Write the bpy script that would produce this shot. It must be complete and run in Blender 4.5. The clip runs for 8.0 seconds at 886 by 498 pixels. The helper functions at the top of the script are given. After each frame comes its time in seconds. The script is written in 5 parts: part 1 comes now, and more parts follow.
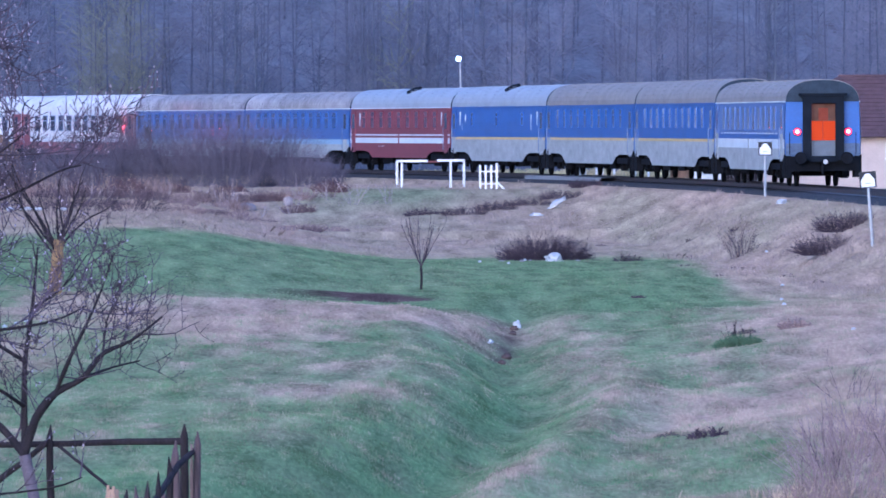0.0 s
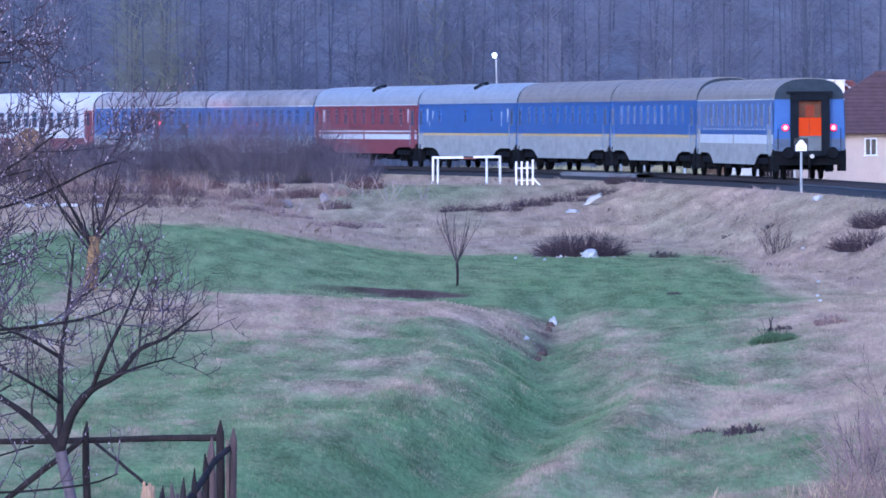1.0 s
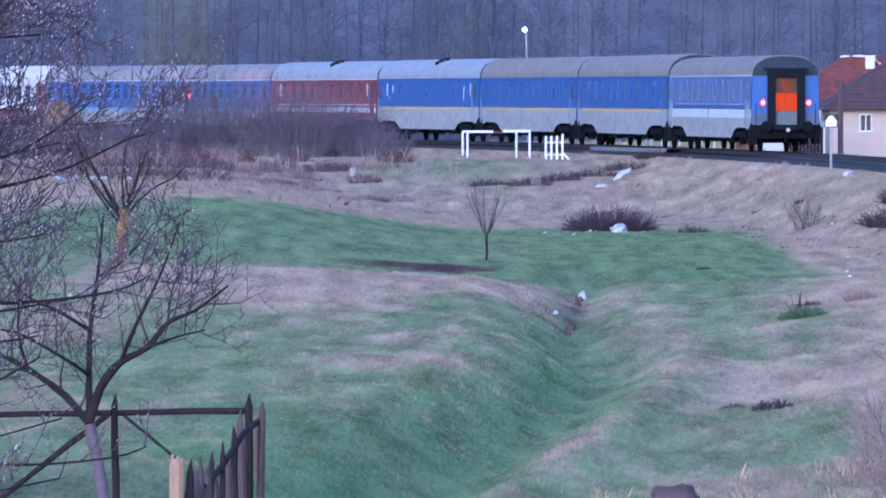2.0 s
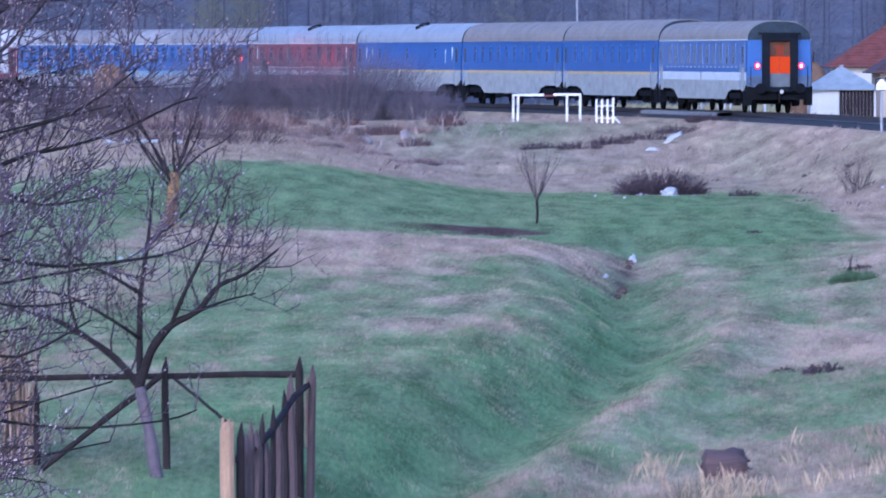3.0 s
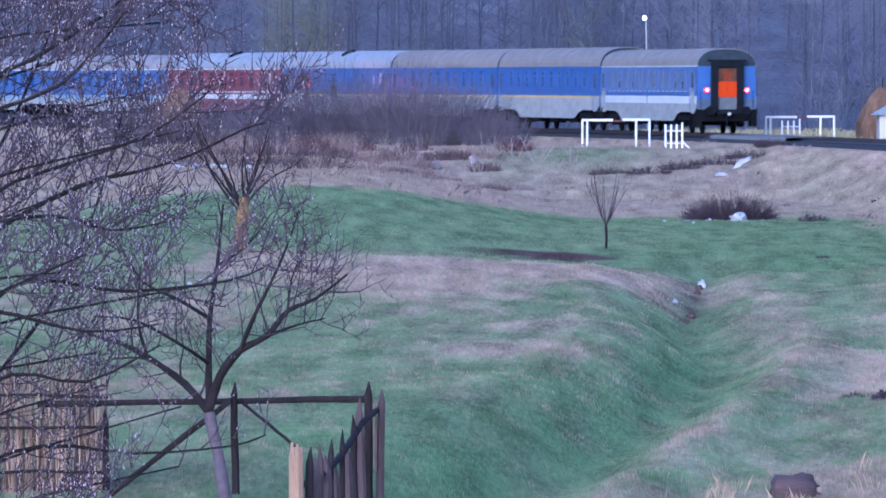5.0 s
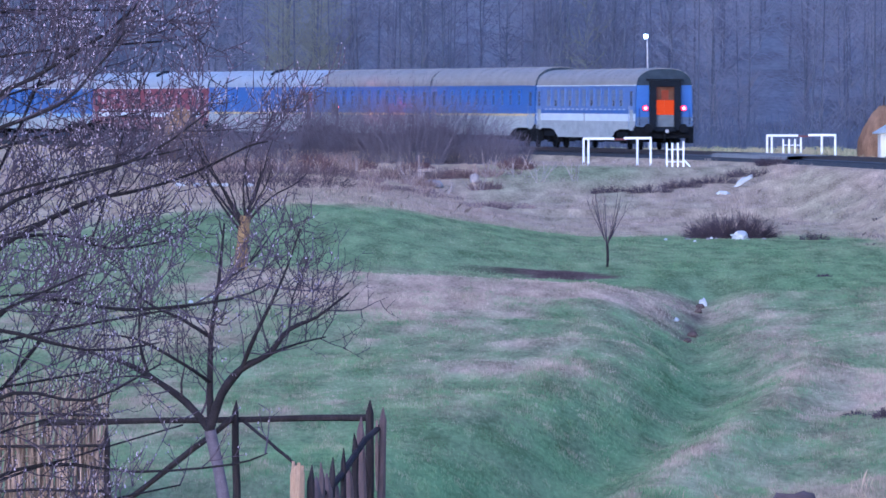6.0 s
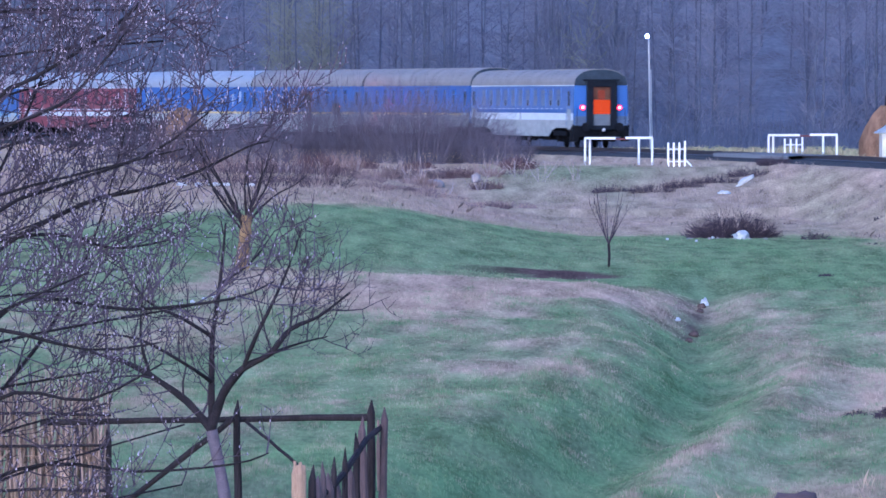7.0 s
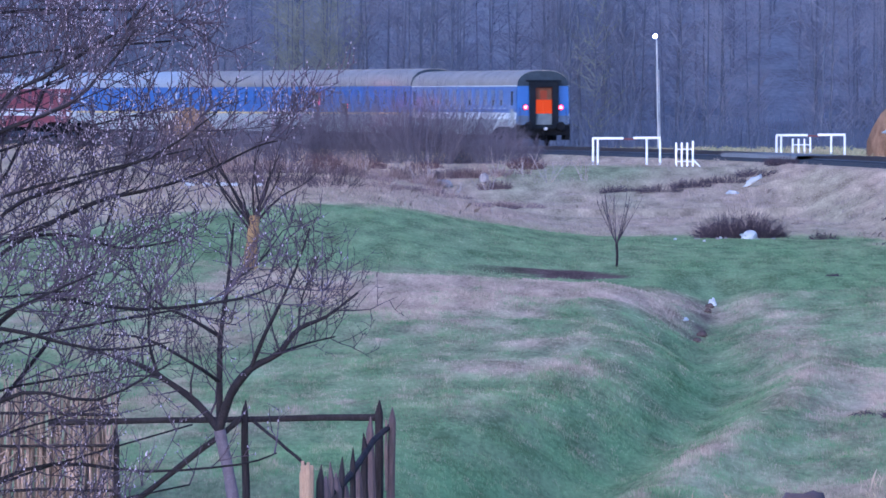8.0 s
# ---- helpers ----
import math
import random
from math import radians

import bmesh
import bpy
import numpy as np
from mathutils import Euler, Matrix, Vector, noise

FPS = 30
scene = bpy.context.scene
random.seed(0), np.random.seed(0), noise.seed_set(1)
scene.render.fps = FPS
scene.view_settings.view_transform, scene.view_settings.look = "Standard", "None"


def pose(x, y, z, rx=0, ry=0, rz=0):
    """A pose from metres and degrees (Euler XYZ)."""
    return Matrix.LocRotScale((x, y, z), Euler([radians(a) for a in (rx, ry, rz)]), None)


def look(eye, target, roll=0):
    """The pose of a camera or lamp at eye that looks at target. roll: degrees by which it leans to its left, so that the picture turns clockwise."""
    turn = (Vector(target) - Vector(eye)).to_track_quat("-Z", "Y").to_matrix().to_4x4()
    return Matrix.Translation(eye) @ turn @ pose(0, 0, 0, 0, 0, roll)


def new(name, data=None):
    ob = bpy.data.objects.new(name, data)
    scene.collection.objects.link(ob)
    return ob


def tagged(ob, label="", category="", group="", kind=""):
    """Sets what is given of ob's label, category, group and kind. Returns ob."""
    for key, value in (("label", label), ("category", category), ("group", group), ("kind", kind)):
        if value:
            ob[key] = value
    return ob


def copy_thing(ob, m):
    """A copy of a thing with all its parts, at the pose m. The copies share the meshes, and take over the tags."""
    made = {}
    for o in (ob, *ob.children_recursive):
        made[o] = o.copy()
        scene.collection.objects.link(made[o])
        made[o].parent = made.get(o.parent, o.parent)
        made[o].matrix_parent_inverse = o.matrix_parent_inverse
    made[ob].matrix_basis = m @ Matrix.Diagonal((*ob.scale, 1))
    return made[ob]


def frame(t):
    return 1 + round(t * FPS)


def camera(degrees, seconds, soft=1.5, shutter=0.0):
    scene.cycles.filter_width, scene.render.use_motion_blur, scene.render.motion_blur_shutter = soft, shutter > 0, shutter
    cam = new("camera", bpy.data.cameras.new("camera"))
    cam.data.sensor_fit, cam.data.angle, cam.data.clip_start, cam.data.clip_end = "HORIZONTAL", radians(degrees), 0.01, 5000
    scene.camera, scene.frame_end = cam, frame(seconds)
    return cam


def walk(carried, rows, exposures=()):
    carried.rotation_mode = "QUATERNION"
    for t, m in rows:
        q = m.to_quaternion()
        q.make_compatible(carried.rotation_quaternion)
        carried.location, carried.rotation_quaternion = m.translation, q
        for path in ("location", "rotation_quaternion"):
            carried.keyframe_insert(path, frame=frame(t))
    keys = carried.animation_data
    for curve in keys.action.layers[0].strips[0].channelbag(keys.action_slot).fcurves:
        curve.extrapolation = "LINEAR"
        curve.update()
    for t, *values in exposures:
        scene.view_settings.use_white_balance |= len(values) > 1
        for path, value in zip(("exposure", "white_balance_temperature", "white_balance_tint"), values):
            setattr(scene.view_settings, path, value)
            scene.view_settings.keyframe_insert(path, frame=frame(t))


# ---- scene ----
cam = camera(5.617, 8.0, soft=1.6, shutter=0.8)
EYE = (0.0, 0.0, 2.49)
# seconds, and where the line of sight meets the plane 400 m ahead: metres to the right, height; roll
PATH = [
    (0.0000, 8.3174, -3.1467, -0.25),
    (0.5000, 7.4038, -3.1467, -0.20),
    (1.0000, 6.7205, -3.2969, -0.25),
    (1.5000, 6.1698, -3.6097, -0.10),
    (1.6000, 6.0071, -3.7724, -0.08),
    (1.7000, 5.8820, -3.9476, -0.06),
    (2.8000, 3.6794, -5.6997, 0.00),
    (3.0000, 3.1813, -6.0652, 0.00),
    (3.2000, 2.6281, -6.3505, 0.05),
    (3.5000, 1.8021, -6.1077, 0.10),
    (3.8000, 1.0012, -5.7998, 0.10),
    (4.0000, 0.6132, -5.7248, 0.08),
    (4.3000, 0.5256, -5.4119, 0.10),
    (4.4333, 0.6758, -5.4119, 0.12),
    (4.4667, 0.6257, -5.4194, 0.12),
    (4.5000, 0.1752, -5.4369, 0.12),
    (4.5333, -0.2503, -5.4369, 0.10),
    (4.5667, 0.0000, -5.3994, 0.08),
    (4.7000, 0.1251, -5.2617, 0.02),
    (5.0000, 0.1201, -4.9538, 0.00),
    (5.2000, 0.1377, -4.6485, 0.00),
    (6.3000, 0.0200, -4.1229, 0.00),
    (6.5000, 0.0000, -4.1479, 0.00),
    (7.0000, 0.0000, -4.1479, 0.00),
    (7.5000, -0.0826, -4.2180, -0.10),
    (7.8000, -0.2503, -4.1479, -0.05),
    (8.0000, -0.3504, -4.1479, 0.00),
]
walk(cam, [(t, look(EYE, (x, 400.0, z), roll)) for t, x, z, roll in PATH],
     exposures=[(0.0, 1.31, 4280, 26.5), (8.0, 1.31, 4280, 26.5)])

# ---- world and sun: blue dusk under an even sky ----
world = bpy.data.worlds.new("dusk_sky")
scene.world = world
world.use_nodes = True
wn = world.node_tree
sky = wn.nodes.new("ShaderNodeTexSky")
sky.sky_type = 'NISHITA'
sky.sun_disc = False
sky.sun_elevation = radians(14)
sky.sun_rotation = radians(200)
sky.dust_density = 1.5
wn.links.new(sky.outputs[0], wn.nodes["Background"].inputs[0])
wn.nodes["Background"].inputs[1].default_value = 0.12
sun = new("sun", bpy.data.lights.new("sun", 'SUN'))
sun.data.energy = 0.5
sun.data.angle = radians(35)
sun.data.color = (1.0, 0.93, 0.88)
sun.matrix_world = look((0, 0, 0), (math.sin(radians(20)), math.cos(radians(20)), -math.tan(radians(35))))


# ---- materials ----
def srgb(r, g, b):
    return tuple(((c / 255 + 0.055) / 1.055) ** 2.4 if c > 10 else c / 3294.6 for c in (r, g, b)) + (1,)


def material(name, col, rough=0.6, metal=0.0, var=0.25, scale=3.0, bump=0.0, bump_scale=40.0, dark=None, glow=None, glow_power=0.0,
             streak=1.0, rand=0.0, attr=None, col2=None, spec=0.5, along=1.0, attr2=None, col3=None):
    """A principled material with two scales of variation; attr mixes towards col2 by a mesh attribute, attr2 towards col3."""
    m = bpy.data.materials.new(name)
    m.use_nodes = True
    nt = m.node_tree
    b = nt.nodes["Principled BSDF"]
    b.inputs["Roughness"].default_value = rough
    b.inputs["Metallic"].default_value = metal
    b.inputs["Specular IOR Level"].default_value = spec
    co = nt.nodes.new("ShaderNodeTexCoord")
    mp = nt.nodes.new("ShaderNodeMapping")
    mp.inputs["Scale"].default_value = (1, along, 1 / streak)
    nt.links.new(co.outputs["Object"], mp.inputs[0])
    n1 = nt.nodes.new("ShaderNodeTexNoise")
    n1.inputs["Scale"].default_value = scale
    n1.inputs["Detail"].default_value = 5
    nt.links.new(mp.outputs[0], n1.inputs[0])
    n2 = nt.nodes.new("ShaderNodeTexNoise")
    n2.inputs["Scale"].default_value = scale * 9
    n2.inputs["Detail"].default_value = 3
    nt.links.new(mp.outputs[0], n2.inputs[0])
    mixn = nt.nodes.new("ShaderNodeMath")
    mixn.operation = 'MULTIPLY_ADD'
    nt.links.new(n2.outputs[0], mixn.inputs[0])
    mixn.inputs[1].default_value = 0.6
    half = nt.nodes.new("ShaderNodeMath")
    half.operation = 'MULTIPLY'
    nt.links.new(n1.outputs[0], half.inputs[0])
    half.inputs[1].default_value = 0.9
    nt.links.new(half.outputs[0], mixn.inputs[2])
    ramp = nt.nodes.new("ShaderNodeValToRGB")
    ramp.color_ramp.elements[0].position = 0.5
    ramp.color_ramp.elements[1].position = 1.0
    nt.links.new(mixn.outputs[0], ramp.inputs[0])
    d = dark if dark else tuple(c * (1 - var) for c in col[:3]) + (1,)
    lite = tuple(min(1, c * (1 + var * 0.6)) for c in col[:3]) + (1,)
    ramp.color_ramp.elements[0].color = d
    ramp.color_ramp.elements[1].color = lite
    out = ramp.outputs[0]
    for name_a, tone in ((attr, col2), (attr2, col3)):
        if not name_a:
            continue
        at = nt.nodes.new("ShaderNodeAttribute")
        at.attribute_name = name_a
        r2 = nt.nodes.new("ShaderNodeValToRGB")
        r2.color_ramp.elements[0].position = 0.5
        r2.color_ramp.elements[1].position = 1.0
        r2.color_ramp.elements[0].color = tuple(c * (1 - var) for c in tone[:3]) + (1,)
        r2.color_ramp.elements[1].color = tuple(min(1, c * (1 + var * 0.6)) for c in tone[:3]) + (1,)
        nt.links.new(mixn.outputs[0], r2.inputs[0])
        mx = nt.nodes.new("ShaderNodeMix")
        mx.data_type = 'RGBA'
        nt.links.new(at.outputs["Fac"], mx.inputs["Factor"])
        nt.links.new(out, mx.inputs["A"])
        nt.links.new(r2.outputs[0], mx.inputs["B"])
        out = mx.outputs["Result"]
    if rand:
        geo = nt.nodes.new("ShaderNodeNewGeometry")
        hsv = nt.nodes.new("ShaderNodeHueSaturation")
        mr = nt.nodes.new("ShaderNodeMapRange")
        mr.inputs["To Min"].default_value = 1 - rand
        mr.inputs["To Max"].default_value = 1 + rand
        nt.links.new(geo.outputs["Random Per Island"], mr.inputs["Value"])
        nt.links.new(mr.outputs[0], hsv.inputs["Value"])
        nt.links.new(out, hsv.inputs["Color"])
        out = hsv.outputs[0]
    nt.links.new(out, b.inputs["Base Color"])
    if bump:
        bp = nt.nodes.new("ShaderNodeBump")
        bp.inputs["Strength"].default_value = bump
        bp.inputs["Distance"].default_value = 0.03
        n3 = nt.nodes.new("ShaderNodeTexNoise")
        n3.inputs["Scale"].default_value = bump_scale
        nt.links.new(mp.outputs[0], n3.inputs[0])
        nt.links.new(n3.outputs[0], bp.inputs["Height"])
        nt.links.new(bp.outputs[0], b.inputs["Normal"])
    if glow:
        b.inputs["Emission Color"].default_value = glow
        b.inputs["Emission Strength"].default_value = glow_power
    return m


GRASS = material("field_grass", (0.188, 0.275, 0.112, 1), 0.9, var=0.5, scale=1.3, along=0.13, bump=0.1, bump_scale=7, attr="dry", col2=(0.52, 0.37, 0.25, 1), spec=0.0, attr2="soil", col3=(0.14, 0.09, 0.075, 1))
BLADE = material("grass_blades", (0.19, 0.28, 0.112, 1), 0.75, var=0.45, scale=1.3, along=0.13, rand=0.07, attr="dry", col2=(0.52, 0.375, 0.25, 1), spec=0.08)
BANK = material("bank_straw", (0.15, 0.22, 0.10, 1), 0.8, var=0.45, scale=1.3, along=0.2, rand=0.2, attr="dry", col2=(0.47, 0.34, 0.255, 1), spec=0.05)
SOIL = material("bare_soil", (0.13, 0.09, 0.075, 1), 0.95, var=0.4, scale=2.0, bump=0.7, bump_scale=14, spec=0.0)
BALLAST = material("ballast", (0.05, 0.048, 0.05, 1), 0.95, var=0.5, scale=5, bump=1.0, bump_scale=16, spec=0.2)
RAIL = material("rail_steel", (0.10, 0.08, 0.075, 1), 0.45, 0.8, var=0.3)
RAILTOP = material("worn_rail_head", (0.5, 0.5, 0.52, 1), 0.25, 1.0, var=0.1)
BARK = material("bark", (0.03, 0.023, 0.025, 1), 0.9, var=0.45, scale=6, bump=0.6, spec=0.2)
TWIG = material("twigs", (0.07, 0.05, 0.06, 1), 0.85, var=0.3, rand=0.35, spec=0.2)
BUD = material("buds", (0.42, 0.34, 0.38, 1), 0.8, var=0.3, rand=0.5, spec=0.2)
PLUMTWIG = material("plum_twigs", (0.095, 0.07, 0.088, 1), 0.85, var=0.3, rand=0.4, spec=0.2)
LIME = material("whitewashed_bark", (0.14, 0.11, 0.13, 1), 0.9, var=0.35, scale=8, bump=0.4)
LICHEN = material("lichen_bark", (0.26, 0.16, 0.06, 1), 0.9, var=0.5, scale=5, dark=(0.06, 0.05, 0.04, 1), bump=0.5)
WOOD = material("weathered_wood", (0.042, 0.033, 0.034, 1), 0.9, var=0.45, scale=4, streak=5, bump=0.5, spec=0.08)
WOODRED = material("reddish_wood", (0.11, 0.072, 0.07, 1), 0.85, var=0.4, scale=4, streak=5, bump=0.5)
WOODBARE = material("bare_brown_wood", (0.24, 0.15, 0.12, 1), 0.85, var=0.4, scale=5, streak=5, bump=0.4)
WOODPALE = material("fresh_cut_wood", (0.42, 0.265, 0.16, 1), 0.8, var=0.3, scale=6, streak=4, bump=0.3)
REED = material("reed_stalks", (0.31, 0.215, 0.155, 1), 0.85, var=0.4, scale=3, rand=0.55)
# Distance haze is mixed into the blue-grey of forest trunks, twigs and litter.
FOREST = material("hazed_forest_trunks", (0.10, 0.112, 0.145, 1), 0.95, var=0.2, scale=0.3, rand=0.08, spec=0.0)
FTWIG = material("hazed_forest_twigs", (0.10, 0.113, 0.16, 1), 0.95, var=0.25, scale=0.06, rand=0.06, spec=0.0, attr="tint", col2=(0.195, 0.19, 0.235, 1))
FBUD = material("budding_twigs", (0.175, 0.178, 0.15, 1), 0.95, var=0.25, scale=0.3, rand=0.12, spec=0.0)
LITTER = material("hazed_leaf_litter", (0.145, 0.15, 0.18, 1), 0.95, var=0.45, scale=0.25, bump=0.5, bump_scale=2, spec=0.1)
WHITE = material("white_paint", (0.78, 0.78, 0.78, 1), 0.55, var=0.15, scale=3)
PLASTIC = material("white_plastic", (0.5, 0.5, 0.49, 1), 0.4, var=0.2, scale=6)
STONE = material("pale_stone", (0.27, 0.24, 0.24, 1), 0.9, var=0.3, scale=4, bump=0.5)
BLACK = material("black_board", (0.015, 0.015, 0.018, 1), 0.6)
GALV = material("galvanised_steel", (0.42, 0.43, 0.45, 1), 0.5, 0.6, var=0.2)
REDSIGN = material("faded_red_sign", (0.13, 0.035, 0.035, 1), 0.6, var=0.3)
LAMPGLOW = material("lit_lamp", (0.9, 0.95, 1, 1), 0.4, glow=(0.85, 0.95, 1, 1), glow_power=6)
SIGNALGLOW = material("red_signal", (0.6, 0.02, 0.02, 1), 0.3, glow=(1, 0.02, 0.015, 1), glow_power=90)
HAY = material("old_hay", (0.23, 0.14, 0.085, 1), 0.95, var=0.45, scale=3, streak=3, bump=0.9, bump_scale=12, spec=0.1)
PLASTER = material("cream_plaster", (0.56, 0.44, 0.35, 1), 0.9, var=0.12, scale=1.5, bump=0.15)
LIMEWALL = material("whitewashed_wall", (0.72, 0.68, 0.62, 1), 0.9, var=0.15, scale=1.5, bump=0.15)
TILE_DARK = material("brown_roof_tiles", (0.1, 0.055, 0.055, 1), 0.8, var=0.35, scale=2.5)
TILE_RED = material("red_roof_tiles", (0.19, 0.06, 0.045, 1), 0.8, var=0.45, scale=2.5)
TIN = material("pale_tin_roof", (0.5, 0.52, 0.5, 1), 0.45, 0.4, var=0.25, scale=2)
GLASS = material("dark_window_glass", (0.02, 0.025, 0.035, 1), 0.08, var=0.2, spec=0.8)


# ---- mesh helpers ----
class Soup:
    """Collects vertices and faces, with a material slot for each face, and a value for each vertex."""

    def __init__(self):
        self.v, self.f, self.m, self.a = [], [], [], []

    def tube(self, pts, rads, n=5, mat=0, cap=False):
        base = len(self.v)
        up = Vector((0.13, 0.21, 0.97))
        for i, p in enumerate(pts):
            p = Vector(p)
            q = Vector(pts[min(i + 1, len(pts) - 1)]) - Vector(pts[max(i - 1, 0)])
            q.normalize()
            s = q.cross(up if abs(q.dot(up)) < 0.95 else Vector((1, 0, 0))).normalized()
            w = q.cross(s)
            for k in range(n):
                a = 2 * math.pi * k / n
                self.v.append(tuple(p + rads[i] * (math.cos(a) * s + math.sin(a) * w)))
        for i in range(len(pts) - 1):
            for k in range(n):
                k2 = (k + 1) % n
                self.f.append((base + i * n + k, base + i * n + k2, base + (i + 1) * n + k2, base + (i + 1) * n + k))
                self.m.append(mat)
        if cap:
            self.f += [tuple(base + k for k in reversed(range(n))), tuple(base + (len(pts) - 1) * n + k for k in range(n))]
            self.m += [mat, mat]

    def box(self, x0, x1, y0, y1, z0, z1, mat=0, m=None):
        base = len(self.v)
        for x in (x0, x1):
            for y in (y0, y1):
                for z in (z0, z1):
                    p = Vector((x, y, z))
                    self.v.append(tuple(m @ p if m else p))
        for q in ((0, 1, 3, 2), (4, 6, 7, 5), (0, 4, 5, 1), (2, 3, 7, 6), (0, 2, 6, 4), (1, 5, 7, 3)):
            self.f.append(tuple(base + i for i in q))
            self.m.append(mat)

    def poly(self, pts, mat=0):
        base = len(self.v)
        self.v += [tuple(p) for p in pts]
        self.f.append(tuple(range(base, base + len(pts))))
        self.m.append(mat)

    def prism(self, outline, m, depth, mat=0):
        """An outline in a plane (u, w), pushed along the third axis by depth."""
        base = len(self.v)
        n = len(outline)
        for d in (0, depth):
            self.v += [tuple(m @ Vector((u, d, w))) for u, w in outline]
        self.f += [tuple(base + i for i in range(n)), tuple(base + n + i for i in reversed(range(n)))]
        self.m += [mat, mat]
        for i in range(n):
            j = (i + 1) % n
            self.f.append((base + i, base + n + i, base + n + j, base + j))
            self.m.append(mat)

    def mesh(self, name, mats, smooth=False):
        me = bpy.data.meshes.new(name)
        me.from_pydata(self.v, [], self.f)
        for q in mats:
            me.materials.append(q)
        me.polygons.foreach_set("material_index", self.m)
        if smooth:
            me.polygons.foreach_set("use_smooth", [True] * len(self.f))
        bm = bmesh.new()
        bm.from_mesh(me)
        bmesh.ops.recalc_face_normals(bm, faces=bm.faces)
        bm.to_mesh(me)
        bm.free()
        return me


def part(name, soup, mats, parent=None, label="", smooth=False, m=None, bevel=0.0):
    ob = new(name, soup.mesh(name, mats, smooth) if isinstance(soup, Soup) else soup)
    if parent:
        ob.parent = parent
    if m:
        ob.matrix_basis = m
    if label:
        tagged(ob, label)
    if bevel:
        b = ob.modifiers.new("bevel", 'BEVEL')
        b.width, b.segments, b.limit_method = bevel, 2, 'ANGLE'
    return ob


def thing(name, label, category, m=None, group="", kind=""):
    ob = new(name)
    ob.empty_display_size = 0.2
    if m:
        ob.matrix_basis = m
    return tagged(ob, label, category, group, kind)


def lathe(profile, n=16):
    s = Soup()
    for i, (r, z) in enumerate(profile):
        for k in range(n):
            a = 2 * math.pi * k / n
            s.v.append((r * math.cos(a), r * math.sin(a), z))
    for i in range(len(profile) - 1):
        for k in range(n):
            k2 = (k + 1) % n
            s.f.append((i * n + k, i * n + k2, (i + 1) * n + k2, (i + 1) * n + k))
            s.m.append(0)
    s.f += [tuple(range(n - 1, -1, -1)), tuple((len(profile) - 1) * n + k for k in range(n))]
    s.m += [0, 0]
    return s


# ---- the line of the track: straight, then a curve to the left ----
TH0, CURV = 1.605, 0.00122
SIDE0 = (19.85, 339.3)            # near side of the train where the curve begins
C0 = (SIDE0[0] + 1.41 * math.sin(TH0), SIDE0[1] - 1.41 * math.cos(TH0))


def track(s):
    """Centre of the track and its heading, s metres along it."""
    if s <= 0:
        return C0[0] + s * math.cos(TH0), C0[1] + s * math.sin(TH0), TH0
    a = TH0 + CURV * s
    return C0[0] + (math.sin(a) - math.sin(TH0)) / CURV, C0[1] - (math.cos(a) - math.cos(TH0)) / CURV, a


_S = np.arange(-700, 700, 4.0)
_TR = np.array([track(float(s)) for s in _S])


def sstep(a, b, x):
    t = np.clip((x - a) / (b - a), 0, 1)
    return t * t * (3 - 2 * t)


def vnoise(x, y, scale, seed=0.0):
    """Smooth value noise on arrays."""
    x, y = np.asarray(x, float) / scale + seed * 17.3, np.asarray(y, float) / scale + seed * 9.1
    i, j = np.floor(x), np.floor(y)
    u, v = x - i, y - j
    u, v = u * u * (3 - 2 * u), v * v * (3 - 2 * v)

    def h(a, b):
        q = np.sin(a * 127.1 + b * 311.7 + seed) * 43758.5453
        return q - np.floor(q)
    return (h(i, j) * (1 - u) + h(i + 1, j) * u) * (1 - v) + (h(i, j + 1) * (1 - u) + h(i + 1, j + 1) * u) * v


def off_track(x, y):
    """Sideways distance from the track's centre, negative on the near side."""
    return (x - np.interp(y, _TR[:, 1], _TR[:, 0])) * np.sin(np.interp(y, _TR[:, 1], _TR[:, 2]))


def ditch_x(y):
    return np.interp(y, (90, 130, 158, 180, 195, 212, 237, 262, 290), (-1.8, 1.6, 4.1, 5.5, 5.4, 5.9, 6.9, 7.6, 9.0))


